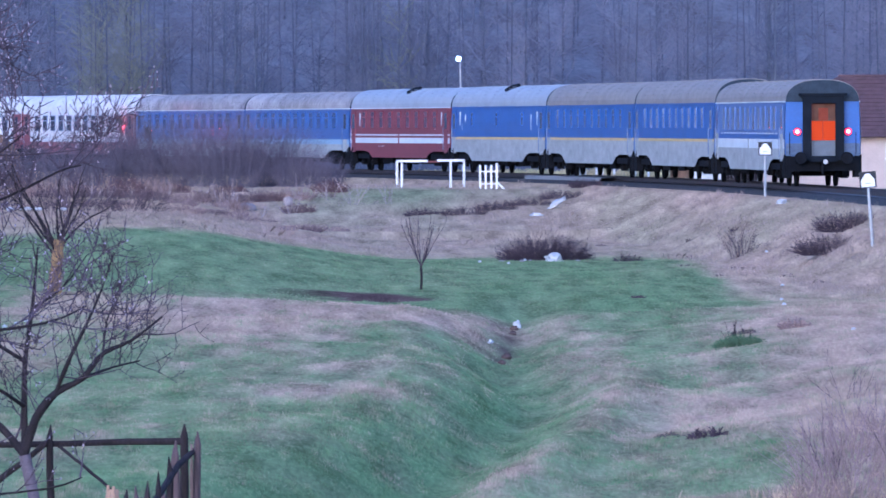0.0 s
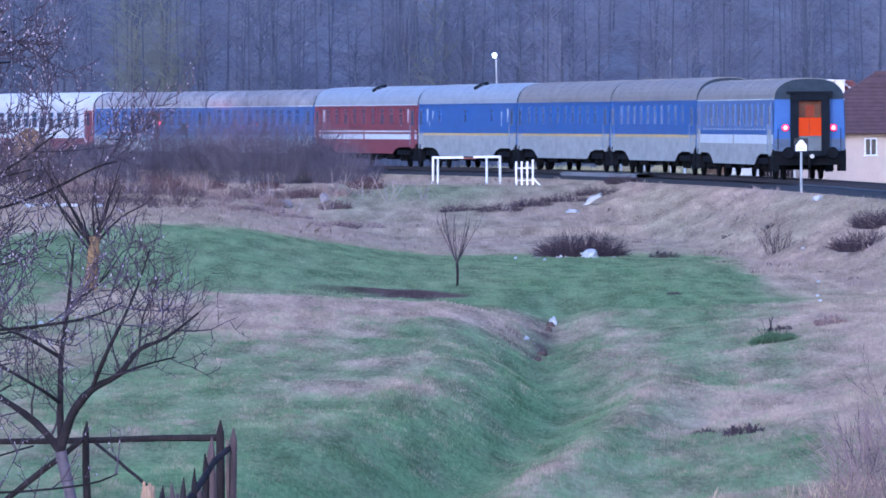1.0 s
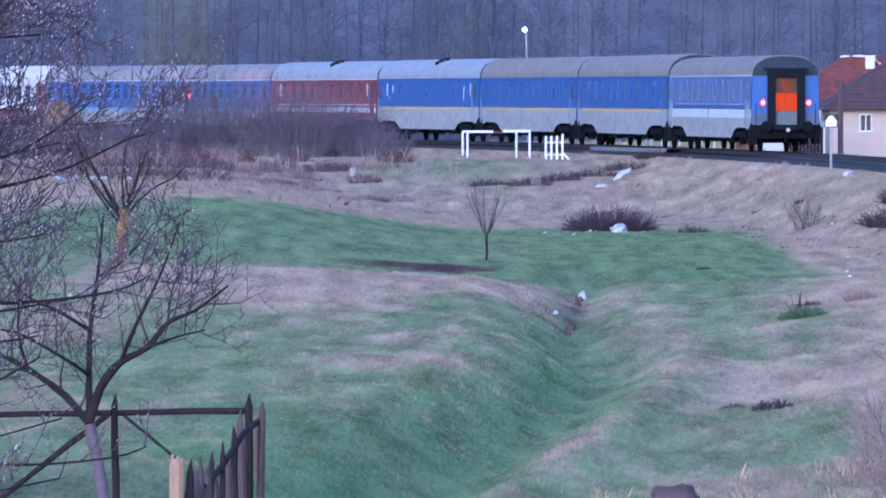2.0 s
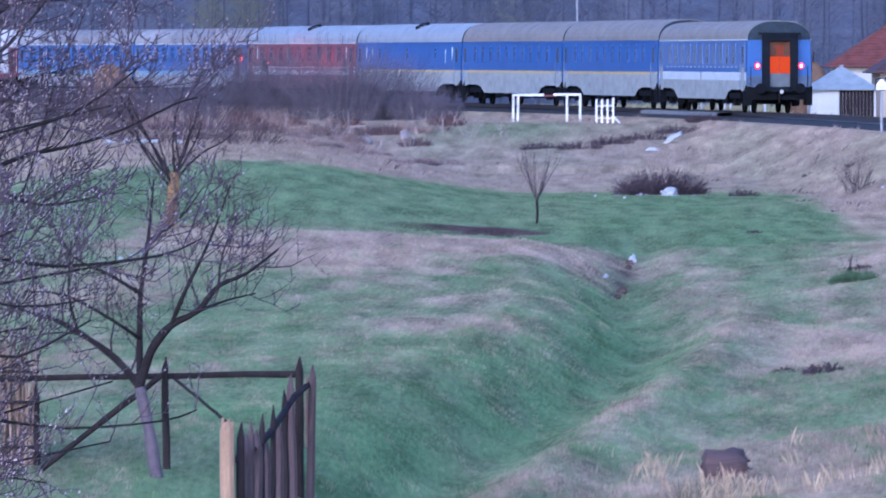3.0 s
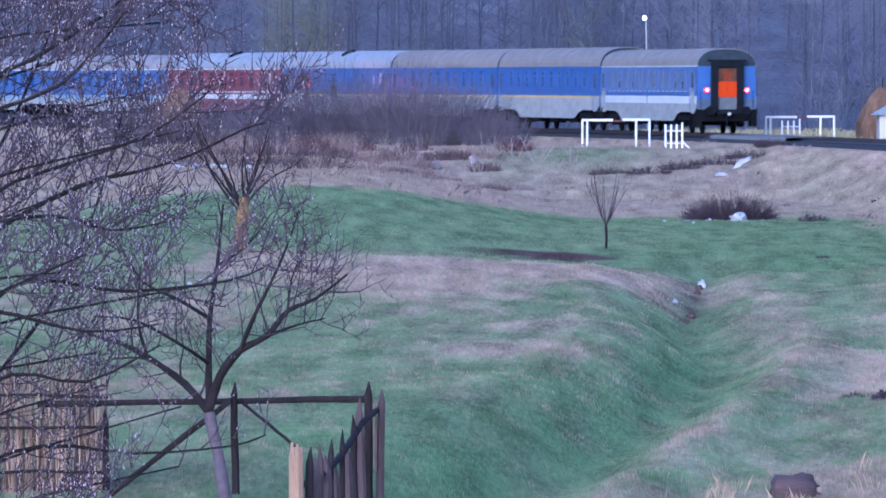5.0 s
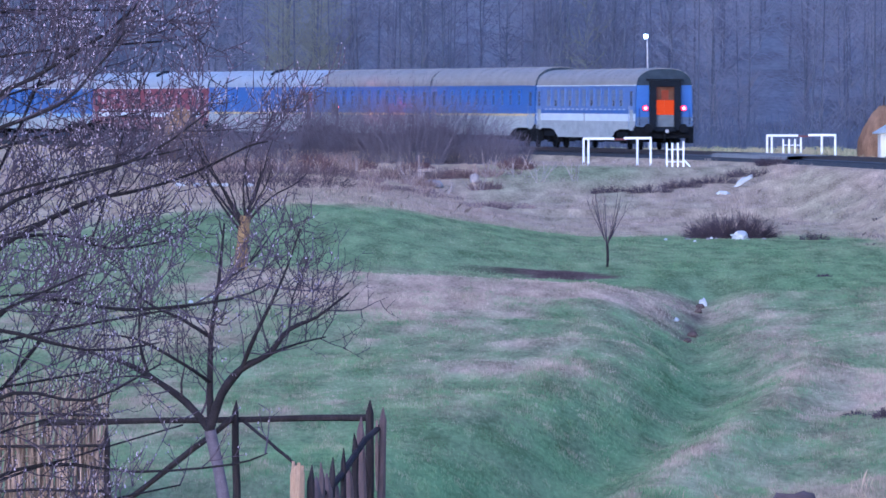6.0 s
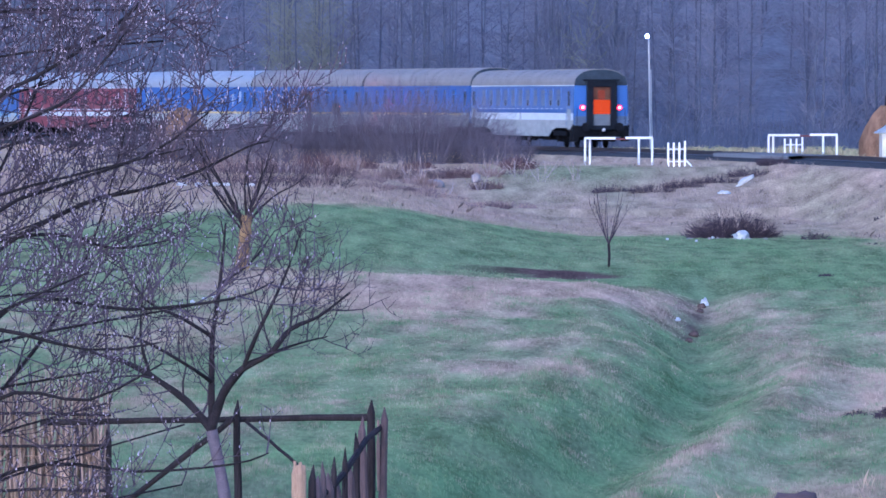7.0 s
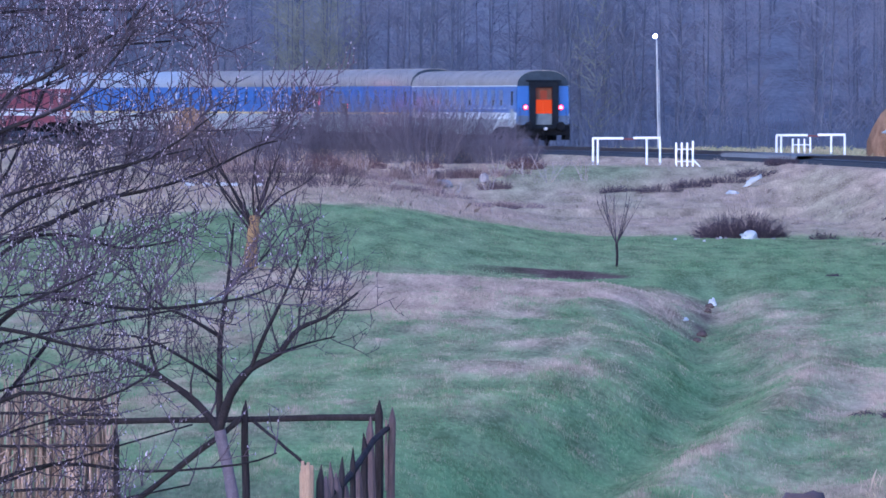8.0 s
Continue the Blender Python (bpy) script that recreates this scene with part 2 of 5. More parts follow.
def ground_z(x, y):
    x, y = np.asarray(x, float), np.asarray(y, float)
    q = off_track(x, y)
    z = -3.05 + 0.75 * sstep(140, 300, y)
    z = z + 1.45 * sstep(5.5, -5.0, x) * sstep(215, 300, y)
    dx = x - ditch_x(y)
    soft = sstep(100, 120, y)
    mound = sstep(0.2, -2.6, dx) * soft * (1 - sstep(226, 240, y + 1.2 * x))
    z = z + 0.58 * mound
    z = z - 0.42 * np.exp(-(dx / 0.9) ** 2) * (1 - sstep(240, 262, y)) * soft
    z = z + 0.3 * np.exp(-((dx - 1.9) / 0.7) ** 2) * (1 - sstep(170, 200, y)) + 0.8 * sstep(1.0, 9.0, dx) * (1 - sstep(200, 260, y))
    z = z + 0.16 * (vnoise(x, y, 6.0, 1) - 0.5) + 0.08 * (vnoise(x, y, 1.7, 2) - 0.5)
    bank = np.where(y < 380, -0.36 - (np.abs(q) - 2.5) / 2.0, -0.36 - (np.abs(q) - 2.5) / 2.7)
    bank = np.minimum(bank, -0.36)
    bank = bank + 0.16 * (vnoise(x, y, 2.2, 3) - 0.5) * sstep(2.6, 4.0, np.abs(q))
    road = -1.9 + 1.5 * sstep(372, 410, y + 0.5 * (x - 6)) - 0.05 + 0.2 * (vnoise(x, y, 3.0, 4) - 0.5)
    road = np.where((q < 0) & (x < 16), road, -9)
    road = road - 2.0 * sstep(430, 470, y) * 0.2
    road = np.minimum(road, -0.52)
    z = np.maximum(np.maximum(z, bank), np.where(y > 365, road, -9))
    far = -0.95 + 0.62 * np.exp(-((x - 16.5) / 7) ** 2 - ((y - 428) / 14) ** 2) + 0.1 * (vnoise(x, y, 9.0, 5) - 0.5)
    z = np.where(q > 3.3, np.maximum(bank, far), z)
    z = np.where(y < 95, -3.05 + 0.08 * (vnoise(x, y, 1.7, 2) - 0.5), z)
    z = np.where(y < 52, np.maximum(z, np.minimum(0.88, 0.88 - (y - 4) * 0.082)), z)      # the slope on which the viewer stands
    hill = np.maximum(0, y - 640 - 25 * (vnoise(x, y, 60.0, 6) - 0.5))
    z = z + np.minimum(hill * 0.42, 260)
    return z


def gz(x, y):
    return float(ground_z(x, y))


def dryness(x, y):
    """1 where the grass is last year's straw, 0 where it is fresh green."""
    x, y = np.asarray(x, float), np.asarray(y, float)
    q = off_track(x, y) + 3.4 * sstep(305, 245, np.asarray(y, float)) * sstep(5.0, 9.0, np.asarray(x, float))
    n = vnoise(x / 2.6, y / 26.0, 1.0, 7) * 0.5 + vnoise(x / 1.1, y / 9.0, 1.0, 8) * 0.3 + vnoise(x / 0.4, y / 3.5, 1.0, 11) * 0.2
    dx = x - ditch_x(y)
    d = 0.2 + 0.5 * sstep(0.44, 0.68, n)
    top = np.exp(-((y - 222) / 26) ** 2) * sstep(5.6, 3.4, x) * sstep(-7, -2.5, x)
    d = d + 0.5 * top * sstep(0.3, 0.6, n + 0.08)
    mid = np.exp(-((y - 172) / 9) ** 2) * sstep(4.2, 3.0, x) * sstep(-1.2, 0.6, x)
    d = d + 0.55 * mid * sstep(0.3, 0.6, n + 0.08)
    for px, py, sx, sy, k in ((1.2, 126, 0.55, 9, 0.5), (1.9, 166, 0.9, 4, 0.5), (0.6, 192, 3.2, 3.5, 0.4), (0.3, 143, 0.5, 5, 0.25)):
        d = d + k * np.exp(-((x - px) / sx) ** 2 - ((y - py) / sy) ** 2) * sstep(0.25, 0.6, n + 0.1)
    hollow = np.exp(-((dx + 0.6) / 1.5) ** 2) * (1 - sstep(205, 225, y))
    d = d * (1 - 0.75 * hollow)
    d = d + 0.7 * np.exp(-((dx + 1.2) / 0.9) ** 2) * sstep(205, 216, y) * (1 - sstep(246, 256, y))
    d = d + (0.08 + 0.4 * sstep(4.0, 7.5, dx)) * sstep(1.8, 4.0, dx) * sstep(0.3, 0.58, n + 0.06 + 0.2 * sstep(5, 9, dx)) * (1 - sstep(225, 255, y))
    d = d + 0.5 * np.exp(-((dx - 1.75) / 0.32) ** 2) * (1 - sstep(150, 185, y)) * sstep(0.25, 0.55, n + 0.08)
    d = d + 0.55 * sstep(2.8, 5.6, dx + 2.6 * (n - 0.5)) * sstep(128, 165, y) * (1 - sstep(215, 240, y + 6 * (n - 0.5)))
    d = d * (1 - 0.6 * sstep(0.5, -1.0, x) * (1 - sstep(125, 150, y)))
    d = d + 0.42 * (vnoise(x / 0.55, y / 2.6, 1.0, 63) - 0.5) * sstep(100, 130, y) * (0.4 + 0.6 * sstep(0.2, 0.5, d))
    green = sstep(236, 250, y + 0.8 * np.minimum(x, 6)) * sstep(-6.6, -8.2, q + 2.4 * (n - 0.5)) * (1 - sstep(302, 312, y - 3.5 * np.minimum(x, 2)))
    d = d * (1 - green) + 0.22 * green * n
    bankd = sstep(-8.4, -6.8, q + 2.4 * (n - 0.5)) * sstep(170, 240, y) + sstep(304, 314, y - 3.5 * np.minimum(x, 2))
    d = np.maximum(d, np.clip(bankd, 0, 1) * (0.86 + 0.5 * (n - 0.5)))
    verge = np.exp(-(((x - 6.5) / 4.5) ** 2 + ((y - 400) / 9) ** 2))
    d = d * (1 - 0.55 * verge)
    d = np.where(q > 4, 0.55 + 0.5 * (n - 0.5), d)
    return np.clip(d, 0, 1)


def soil_patch(x, y):
    """The bare strip along the far edge of the mound."""
    r = ((x - 2.7) / 2.5) ** 2 + ((y - 252.5 + 4 * (vnoise(x, y, 0.8, 51) - 0.5)) / 4.2) ** 2
    thin = 0.35 + 0.65 * sstep(0.6, 2.6, x)
    bank = np.exp(-((x - ditch_x(y) + 0.55) / 0.32) ** 2) * sstep(208, 216, y) * (1 - sstep(238, 243, y))
    cut = np.exp(-((x - ditch_x(y) + 0.12) / 0.16) ** 2) * sstep(207, 212, y) * (1 - sstep(222, 240, y))
    return np.clip(thin * sstep(1.15, 0.55, r) + 0.45 * bank * vnoise(x, y / 4, 0.5, 52) + 0.9 * cut, 0, 1)


def build_ground():
    xs = np.concatenate([-np.geomspace(2500, 42, 26), np.arange(-40, -14, 1.3), np.arange(-14, 30, 0.34), np.arange(30, 60, 1.5), np.geomspace(60, 2500, 26)])
    ys = np.concatenate([-np.geomspace(600, 6, 10), np.linspace(0, 100, 20), np.arange(102, 300, 0.8), np.arange(300, 440, 0.9), np.arange(440, 640, 4), np.geomspace(640, 3500, 40)])
    X, Y = np.meshgrid(xs, ys)
    Z = ground_z(X, Y)
    nx, ny = len(xs), len(ys)
    idx = np.arange(nx * ny).reshape(ny, nx)
    f = np.stack([idx[:-1, :-1], idx[:-1, 1:], idx[1:, 1:], idx[1:, :-1]], -1).reshape(-1, 4)
    me = bpy.data.meshes.new("ground")
    me.from_pydata(np.stack([X, Y, Z], -1).reshape(-1, 3).tolist(), [], f.tolist())
    me.attributes.new("dry", 'FLOAT', 'POINT').data.foreach_set("value", dryness(X, Y).reshape(-1).astype(np.float32))
    me.materials.append(GRASS)
    me.attributes.new("soil", 'FLOAT', 'POINT').data.foreach_set("value", soil_patch(X, Y).reshape(-1).astype(np.float32))
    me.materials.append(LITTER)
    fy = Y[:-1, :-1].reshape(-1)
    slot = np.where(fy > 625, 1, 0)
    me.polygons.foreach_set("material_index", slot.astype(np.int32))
    me.polygons.foreach_set("use_smooth", [True] * len(f))
    ob = new("ground", me)
    return tagged(ob, "uneven meadow of green and straw-dry grass with a shallow ditch", "ground", kind="structure")


def sweep_track(name, section, mats, s0, s1, step, label, category, smooth=False):
    """A section (sideways, height, slot) carried along the track."""
    soup = Soup()
    n = len(section)
    k = 0
    s = s0
    while s <= s1 + 0.01:
        x, y, a = track(s)
        for w, z, _ in section:
            soup.v.append((x + w * math.sin(a), y - w * math.cos(a), z))
        if k:
            for i in range(n - 1):
                b = (k - 1) * n + i
                soup.f.append((b, b + 1, b + 1 + n, b + n))
                soup.m.append(section[i][2])
        k += 1
        s += step
    me = bpy.data.meshes.new(name)
    me.from_pydata(soup.v, [], soup.f)
    for q in mats:
        me.materials.append(q)
    me.polygons.foreach_set("material_index", soup.m)
    return tagged(new(name, me), label, category, kind="structure")


def build_track():
    sweep_track("ballast_bed", [(-2.3, -0.6, 0), (-2.0, -0.4, 0), (-1.5, -0.2, 0), (-1.0, -0.19, 0), (0, -0.18, 0), (1.0, -0.19, 0), (1.5, -0.2, 0), (2.0, -0.4, 0), (2.3, -0.6, 0)],
                [BALLAST], -260, 420, 4, "dark grey crushed-stone bed under the railway track", "track bed")
    for side in (-0.75, 0.75):
        sec = [(side - 0.07, -0.17, 0), (side - 0.02, -0.14, 0), (side - 0.02, -0.04, 0), (side - 0.037, -0.035, 0), (side - 0.037, 0, 1),
               (side + 0.037, 0, 0), (side + 0.037, -0.035, 0), (side + 0.02, -0.04, 0), (side + 0.02, -0.14, 0), (side + 0.07, -0.17, 0)]
        sweep_track("rail", sec, [RAIL, RAILTOP], -260, 420, 3, "steel rail with a worn bright head on the curve", "rail")


build_ground()
build_track()
# ---- the train ----
def paint(name, col, rough=0.42, var=0.16):
    return material(name, col, rough, var=var, scale=0.9, streak=0.4, spec=0.5)


P_BLUE = paint("blue_coach_paint", (0.04, 0.115, 0.36, 1))
P_NAVY = paint("dusty_blue_paint", (0.055, 0.12, 0.33, 1))
P_DULL = paint("faded_blue_paint", (0.10, 0.17, 0.38, 1))
P_GREY = paint("pale_dusty_grey_paint", (0.35, 0.375, 0.375, 1), 0.6, 0.3)
P_STRIPE = paint("white_stripe_paint", (0.62, 0.68, 0.72, 1))
P_SKY = paint("sky_blue_band_paint", (0.22, 0.36, 0.52, 1))
P_YELLOW = paint("yellow_stripe_paint", (0.55, 0.42, 0.16, 1))
P_RED = paint("dark_red_coach_paint", (0.18, 0.035, 0.05, 1))
P_LIGHT = paint("light_grey_coach_paint", (0.62, 0.63, 0.65, 1))
ROOF_GREY = paint("grey_roof_paint", (0.25, 0.23, 0.215, 1), 0.7, 0.22)
ROOF_WHITE = paint("chalky_white_roof_paint", (0.66, 0.66, 0.66, 1), 0.6, 0.2)
ROOF_PALE = paint("pale_roof_paint", (0.33, 0.36, 0.40, 1), 0.5, 0.16)
ROOF_BROWN = material("dusty_roof_paint", (0.33, 0.31, 0.31, 1), 0.6, var=0.5, scale=0.35, spec=0.3)
# Slate tone for the gables, darker than the end walls below the eaves.
GABLE = material("dark_slate_end_paint", (0.034, 0.047, 0.064, 1), 0.7, var=0.3, spec=0.15)
UNDER = material("oily_underframe", (0.009, 0.010, 0.013, 1), 0.9, var=0.4, scale=3, spec=0.08)
RUBBER = material("gangway_rubber", (0.010, 0.013, 0.019, 1), 0.85, var=0.3, spec=0.12)
PANE = material("coach_window_glass", (0.035, 0.05, 0.085, 1), 0.06, var=0.2, spec=0.9)
PANE_BLUE = material("blue_tinted_glass", (0.035, 0.085, 0.24, 1), 0.07, var=0.3, spec=0.6)
# Pale base colour paints the sky's reflection into the tail coach's panes.
PANE_PALE = material("sky_painted_glass", (0.12, 0.155, 0.235, 1), 0.3, var=0.35, scale=1.2, spec=0.7)
PANE_RED = material("red_tinted_glass", (0.115, 0.035, 0.05, 1), 0.08, var=0.3, spec=0.6)
P_DUST = paint("dusty_end_paint", (0.085, 0.12, 0.19, 1), 0.7, 0.35)
PANEFRAME = material("aluminium_frame", (0.26, 0.31, 0.42, 1), 0.5, 0.3, var=0.1)
DOORLIT = material("lit_orange_door", (0.12, 0.012, 0.002, 1), 0.5, var=0.25, scale=2, glow=(1.0, 0.085, 0.0, 1), glow_power=0.27, spec=0.05)
DOORTOP = material("lit_door_window", (0.10, 0.035, 0.02, 1), 0.3, var=0.4, scale=3, glow=(1.0, 0.08, 0.01, 1), glow_power=0.07, spec=0.1)
DOORSIDE = material("dim_door_window", (0.07, 0.05, 0.035, 1), 0.4, var=0.4, scale=3, glow=(1.0, 0.16, 0.02, 1), glow_power=0.025, spec=0.1)
DOORLOW = material("grey_door_panel", (0.12, 0.14, 0.16, 1), 0.5, var=0.2)
TAIL = material("red_tail_lamp", (0.8, 0.05, 0.05, 1), 0.2, glow=(1, 0.01, 0.03, 1), glow_power=1.7)
TAILCORE = material("tail_lamp_bulb", (1, 0.6, 0.6, 1), 0.2, glow=(1, 0.4, 0.45, 1), glow_power=1.8)

HALF, BODY = 1.44, 26.0          # half width and length of a coach body


def side_profile(z):
    """Half width of the body at height z: upright, drawn in a little at the top."""
    return HALF - 0.05 * max(0.0, (z - 2.2) / 1.0) ** 2


def skirt(x, base):
    """Lower edge of the side: cut up over the bogies."""
    return base + (1.02 - base) * min(1.0, max(0.0, (abs(x) - 7.1) / 1.2)) * (1.0 if abs(x) < 12.4 else 0.75)


def coach_shell(bands, mats, side):
    """One side in bands of paint, with half the floor."""
    s = Soup()
    zs = [b[0] for b in bands] + [3.19]
    for sgn in (side,):
        for i, (z, k) in enumerate(bands):
            z2 = zs[i + 1]
            n = 2
            for j in range(n):
                za, zb = z + (z2 - z) * j / n, z + (z2 - z) * (j + 1) / n
                for e in range(26):
                    xa, xb = -BODY / 2 + BODY * e / 26, -BODY / 2 + BODY * (e + 1) / 26
                    s.f.append(tuple(range(len(s.v), len(s.v) + 4)))
                    s.m.append(k)
                    ya, yb = sgn * side_profile(za), sgn * side_profile(zb)
                    qa, qb = (max(za, skirt(xa, z)), max(za, skirt(xb, z))) if i == 0 else (za, za)
                    ra, rb = (max(zb, skirt(xa, z)), max(zb, skirt(xb, z))) if i == 0 else (zb, zb)
                    s.v += [(xa, ya, qa), (xb, ya, qb), (xb, yb, rb), (xa, yb, ra)]
    me = bpy.data.meshes.new("side_wall")
    s.poly([(-BODY / 2, 0, 1.05), (BODY / 2, 0, 1.05), (BODY / 2, HALF * side, 1.05), (-BODY / 2, HALF * side, 1.05)], bands[0][1])
    bm = bmesh.new()
    me.from_pydata(s.v, [], s.f)
    for q in mats:
        me.materials.append(q)
    me.polygons.foreach_set("material_index", s.m)
    bm.from_mesh(me)
    bmesh.ops.remove_doubles(bm, verts=bm.verts, dist=0.002)
    bmesh.ops.recalc_face_normals(bm, faces=bm.faces)
    bm.to_mesh(me)
    bm.free()
    return me


ROOF_TOP = 0.86


def roof_outline(n=14, h=ROOF_TOP, z0=3.19, w=None):
    w = w or side_profile(3.19)
    pts = []
    for i in range(n + 1):
        a = math.pi * i / n
        c, sn = math.cos(a), math.sin(a)
        pts.append((w * math.copysign(abs(c) ** 0.78, c), z0 + h * abs(sn) ** 0.9))
    return pts


def roof_soup(h):
    s = Soup()
    out = roof_outline(16, h)
    xs = [-BODY / 2, -BODY / 2 + 0.02] + [-BODY / 2 + BODY * i / 13 for i in range(1, 13)] + [BODY / 2 - 0.02, BODY / 2]
    for x in xs:
        s.v += [(x, y, z) for y, z in out]
    n = len(out)
    for i in range(len(xs) - 1):
        for k in range(n - 1):
            s.f.append((i * n + k, i * n + k + 1, (i + 1) * n + k + 1, (i + 1) * n + k))
            s.m.append(0)
    for x0 in (0, len(xs) - 1):
        s.f.append(tuple(x0 * n + k for k in range(n)))
        s.m.append(0)
    # raised seams across the roof
    for i in range(1, 9):
        x = -BODY / 2 + BODY * i / 9
        for k in range(n - 1):
            (ya, za), (yb, zb) = out[k], out[k + 1]
            s.box(x - 0.02, x + 0.02, min(ya, yb), max(ya, yb), max(za, zb) - 0.012, max(za, zb) + 0.012)
    return s


def end_wall(h, upper):
    """The wall at a coach's end below the eaves, or the dark gable above them."""
    s = Soup()
    if upper:
        s.prism([(y * 0.995, z) for y, z in roof_outline(16, h - 0.03)], pose(-0.025, 0, 0, 0, 0, -90), 0.06)
    else:
        s.prism([(-HALF + 0.01, 1.14), (HALF - 0.01, 1.14), (side_profile(3.19) - 0.005, 3.19), (-side_profile(3.19) + 0.005, 3.19)], pose(0, 0, 0, 0, 0, -90), 0.06)
    return s


def wheelset():
    s = Soup()
    for sgn in (-1, 1):
        pr = [(0.10, 0.0), (0.46, 0.0), (0.49, 0.02), (0.46, 0.03), (0.455, 0.13), (0.40, 0.13), (0.38, 0.08), (0.10, 0.08)]
        w = lathe(pr, 20)
        m = pose(0, sgn * 0.68, 0.46, -90 * sgn, 0, 0)
        b = len(s.v)
        s.v += [tuple(m @ Vector(p)) for p in w.v]
        s.f += [tuple(b + i for i in f) for f in w.f]
        s.m += w.m
    s.tube([(0, -0.8, 0.46), (0, 0.8, 0.46)], (0.08, 0.08), 10, 0, True)
    return s


def bogie_frame():
    s = Soup()
    for sgn in (-1, 1):
        y = sgn * 1.02
        pts = [(-1.75, 0.62), (-1.35, 0.72), (-0.75, 0.62), (-0.55, 0.42), (0.55, 0.42), (0.75, 0.62), (1.35, 0.72), (1.75, 0.62), (1.75, 0.78), (1.3, 0.92), (-1.3, 0.92), (-1.75, 0.78)]
        s.prism(pts, pose(0, y - 0.07, 0), 0.14)
        for x in (-1.28, 1.28):
            s.box(x - 0.2, x + 0.2, y - 0.13 + 0.06 * sgn, y + 0.13 + 0.06 * sgn, 0.3, 0.62)
            s.tube([(x, y + 0.1 * sgn, 0.46), (x, y + 0.24 * sgn, 0.46)], (0.13, 0.11), 10, 0, True)
        for x in (-0.25, 0.25):
            s.tube([(x, y + 0.03 * sgn, 0.42), (x, y + 0.03 * sgn, 0.92)], (0.13, 0.13), 10, 0, True)
        s.tube([(-0.6, y + 0.15 * sgn, 0.55), (-0.1, y + 0.15 * sgn, 0.98)], (0.05, 0.05), 8, 0, True)
    s.box(-0.3, 0.3, -1.0, 1.0, 0.5, 0.8)
    return s


def underframe():
    s = Soup()
    s.box(-BODY / 2, BODY / 2, -1.05, 1.05, 0.86, 1.0)
    rng = random.Random(4)
    for x0, x1, z0 in ((-6.2, -4.4, 0.38), (-3.9, -2.2, 0.5), (-1.6, 0.6, 0.42), (1.1, 2.4, 0.55), (3.0, 5.6, 0.40)):
        for sgn in (-1, 1):
            s.box(x0, x1 - rng.random() * 0.4, sgn * 0.75 - 0.42, sgn * 0.75 + 0.42, z0, 0.9)
    s.tube([(-6.6, 0.5, 0.55), (6.6, 0.5, 0.55)], (0.14, 0.14), 10, 0, True)
    for x in (-12.6, 12.6):
        for sgn in (-1, 1):
            for k in range(3):
                s.box(x - 0.42 + 0.3 * k, x - 0.22 + 0.3 * k, sgn * 1.33 - 0.14, sgn * 1.33 + 0.125, 0.34, 1.2 - 0.1 * k)   # steps below the doors
    for x in (-9.5, 9.5):
        for sgn in (-1, 1):
            s.box(x - 1.5, x + 1.5, sgn * 1.35 - 0.05, sgn * 1.35 + 0.05, 0.62, 0.86)
    return s


def window_pane(w, h, frame_m, pane_m):
    """A pane in a thin rounded frame; it stands against the wall, its face to +y."""
    f, g = Soup(), Soup()
    t = 0.05
    for a, b, c, d in ((-w / 2 - t, w / 2 + t, h / 2, h / 2 + t), (-w / 2 - t, w / 2 + t, -h / 2 - t, -h / 2), (-w / 2 - t, -w / 2, -h / 2, h / 2), (w / 2, w / 2 + t, -h / 2, h / 2)):
        f.box(a, b, -0.02, 0.03, c, d)
    f.box(-w / 2, w / 2, -0.01, 0.024, h * 0.16, h * 0.16 + 0.035)
    g.box(-w / 2, w / 2, -0.02, 0.012, -h / 2, h / 2)
    return f.mesh("window_frame", [frame_m]), g.mesh("window_pane", [pane_m])


WHEELS, BOGIE, UNDERFRAME = wheelset().mesh("wheelset", [UNDER]), bogie_frame().mesh("bogie_frame", [UNDER]), underframe().mesh("underframe", [UNDER])
GANGWAY = Soup()
for y0, y1, z0, z1 in ((-0.75, -0.48, 1.0, 3.38), (0.48, 0.75, 1.0, 3.38), (-0.48, 0.48, 3.16, 3.38), (-0.48, 0.48, 0.95, 1.12)):
    GANGWAY.box(-0.3, 0.06, y0, y1, z0, z1)
    GANGWAY.box(-0.34, -0.29, y0 - 0.03, y1 + 0.03, z0 - 0.02, z1 + 0.03)
GANGWAY_ME = GANGWAY.mesh("gangway_bellows", [RUBBER])
BUFFER = Soup()
BUFFER.tube([(0, 0, 1.06), (-0.45, 0, 1.06), (-0.452, 0, 1.06), (-0.5, 0, 1.06)], (0.11, 0.11, 0.24, 0.22), 14, 0, True)
BUFFER_ME = BUFFER.mesh("buffer", [UNDER])


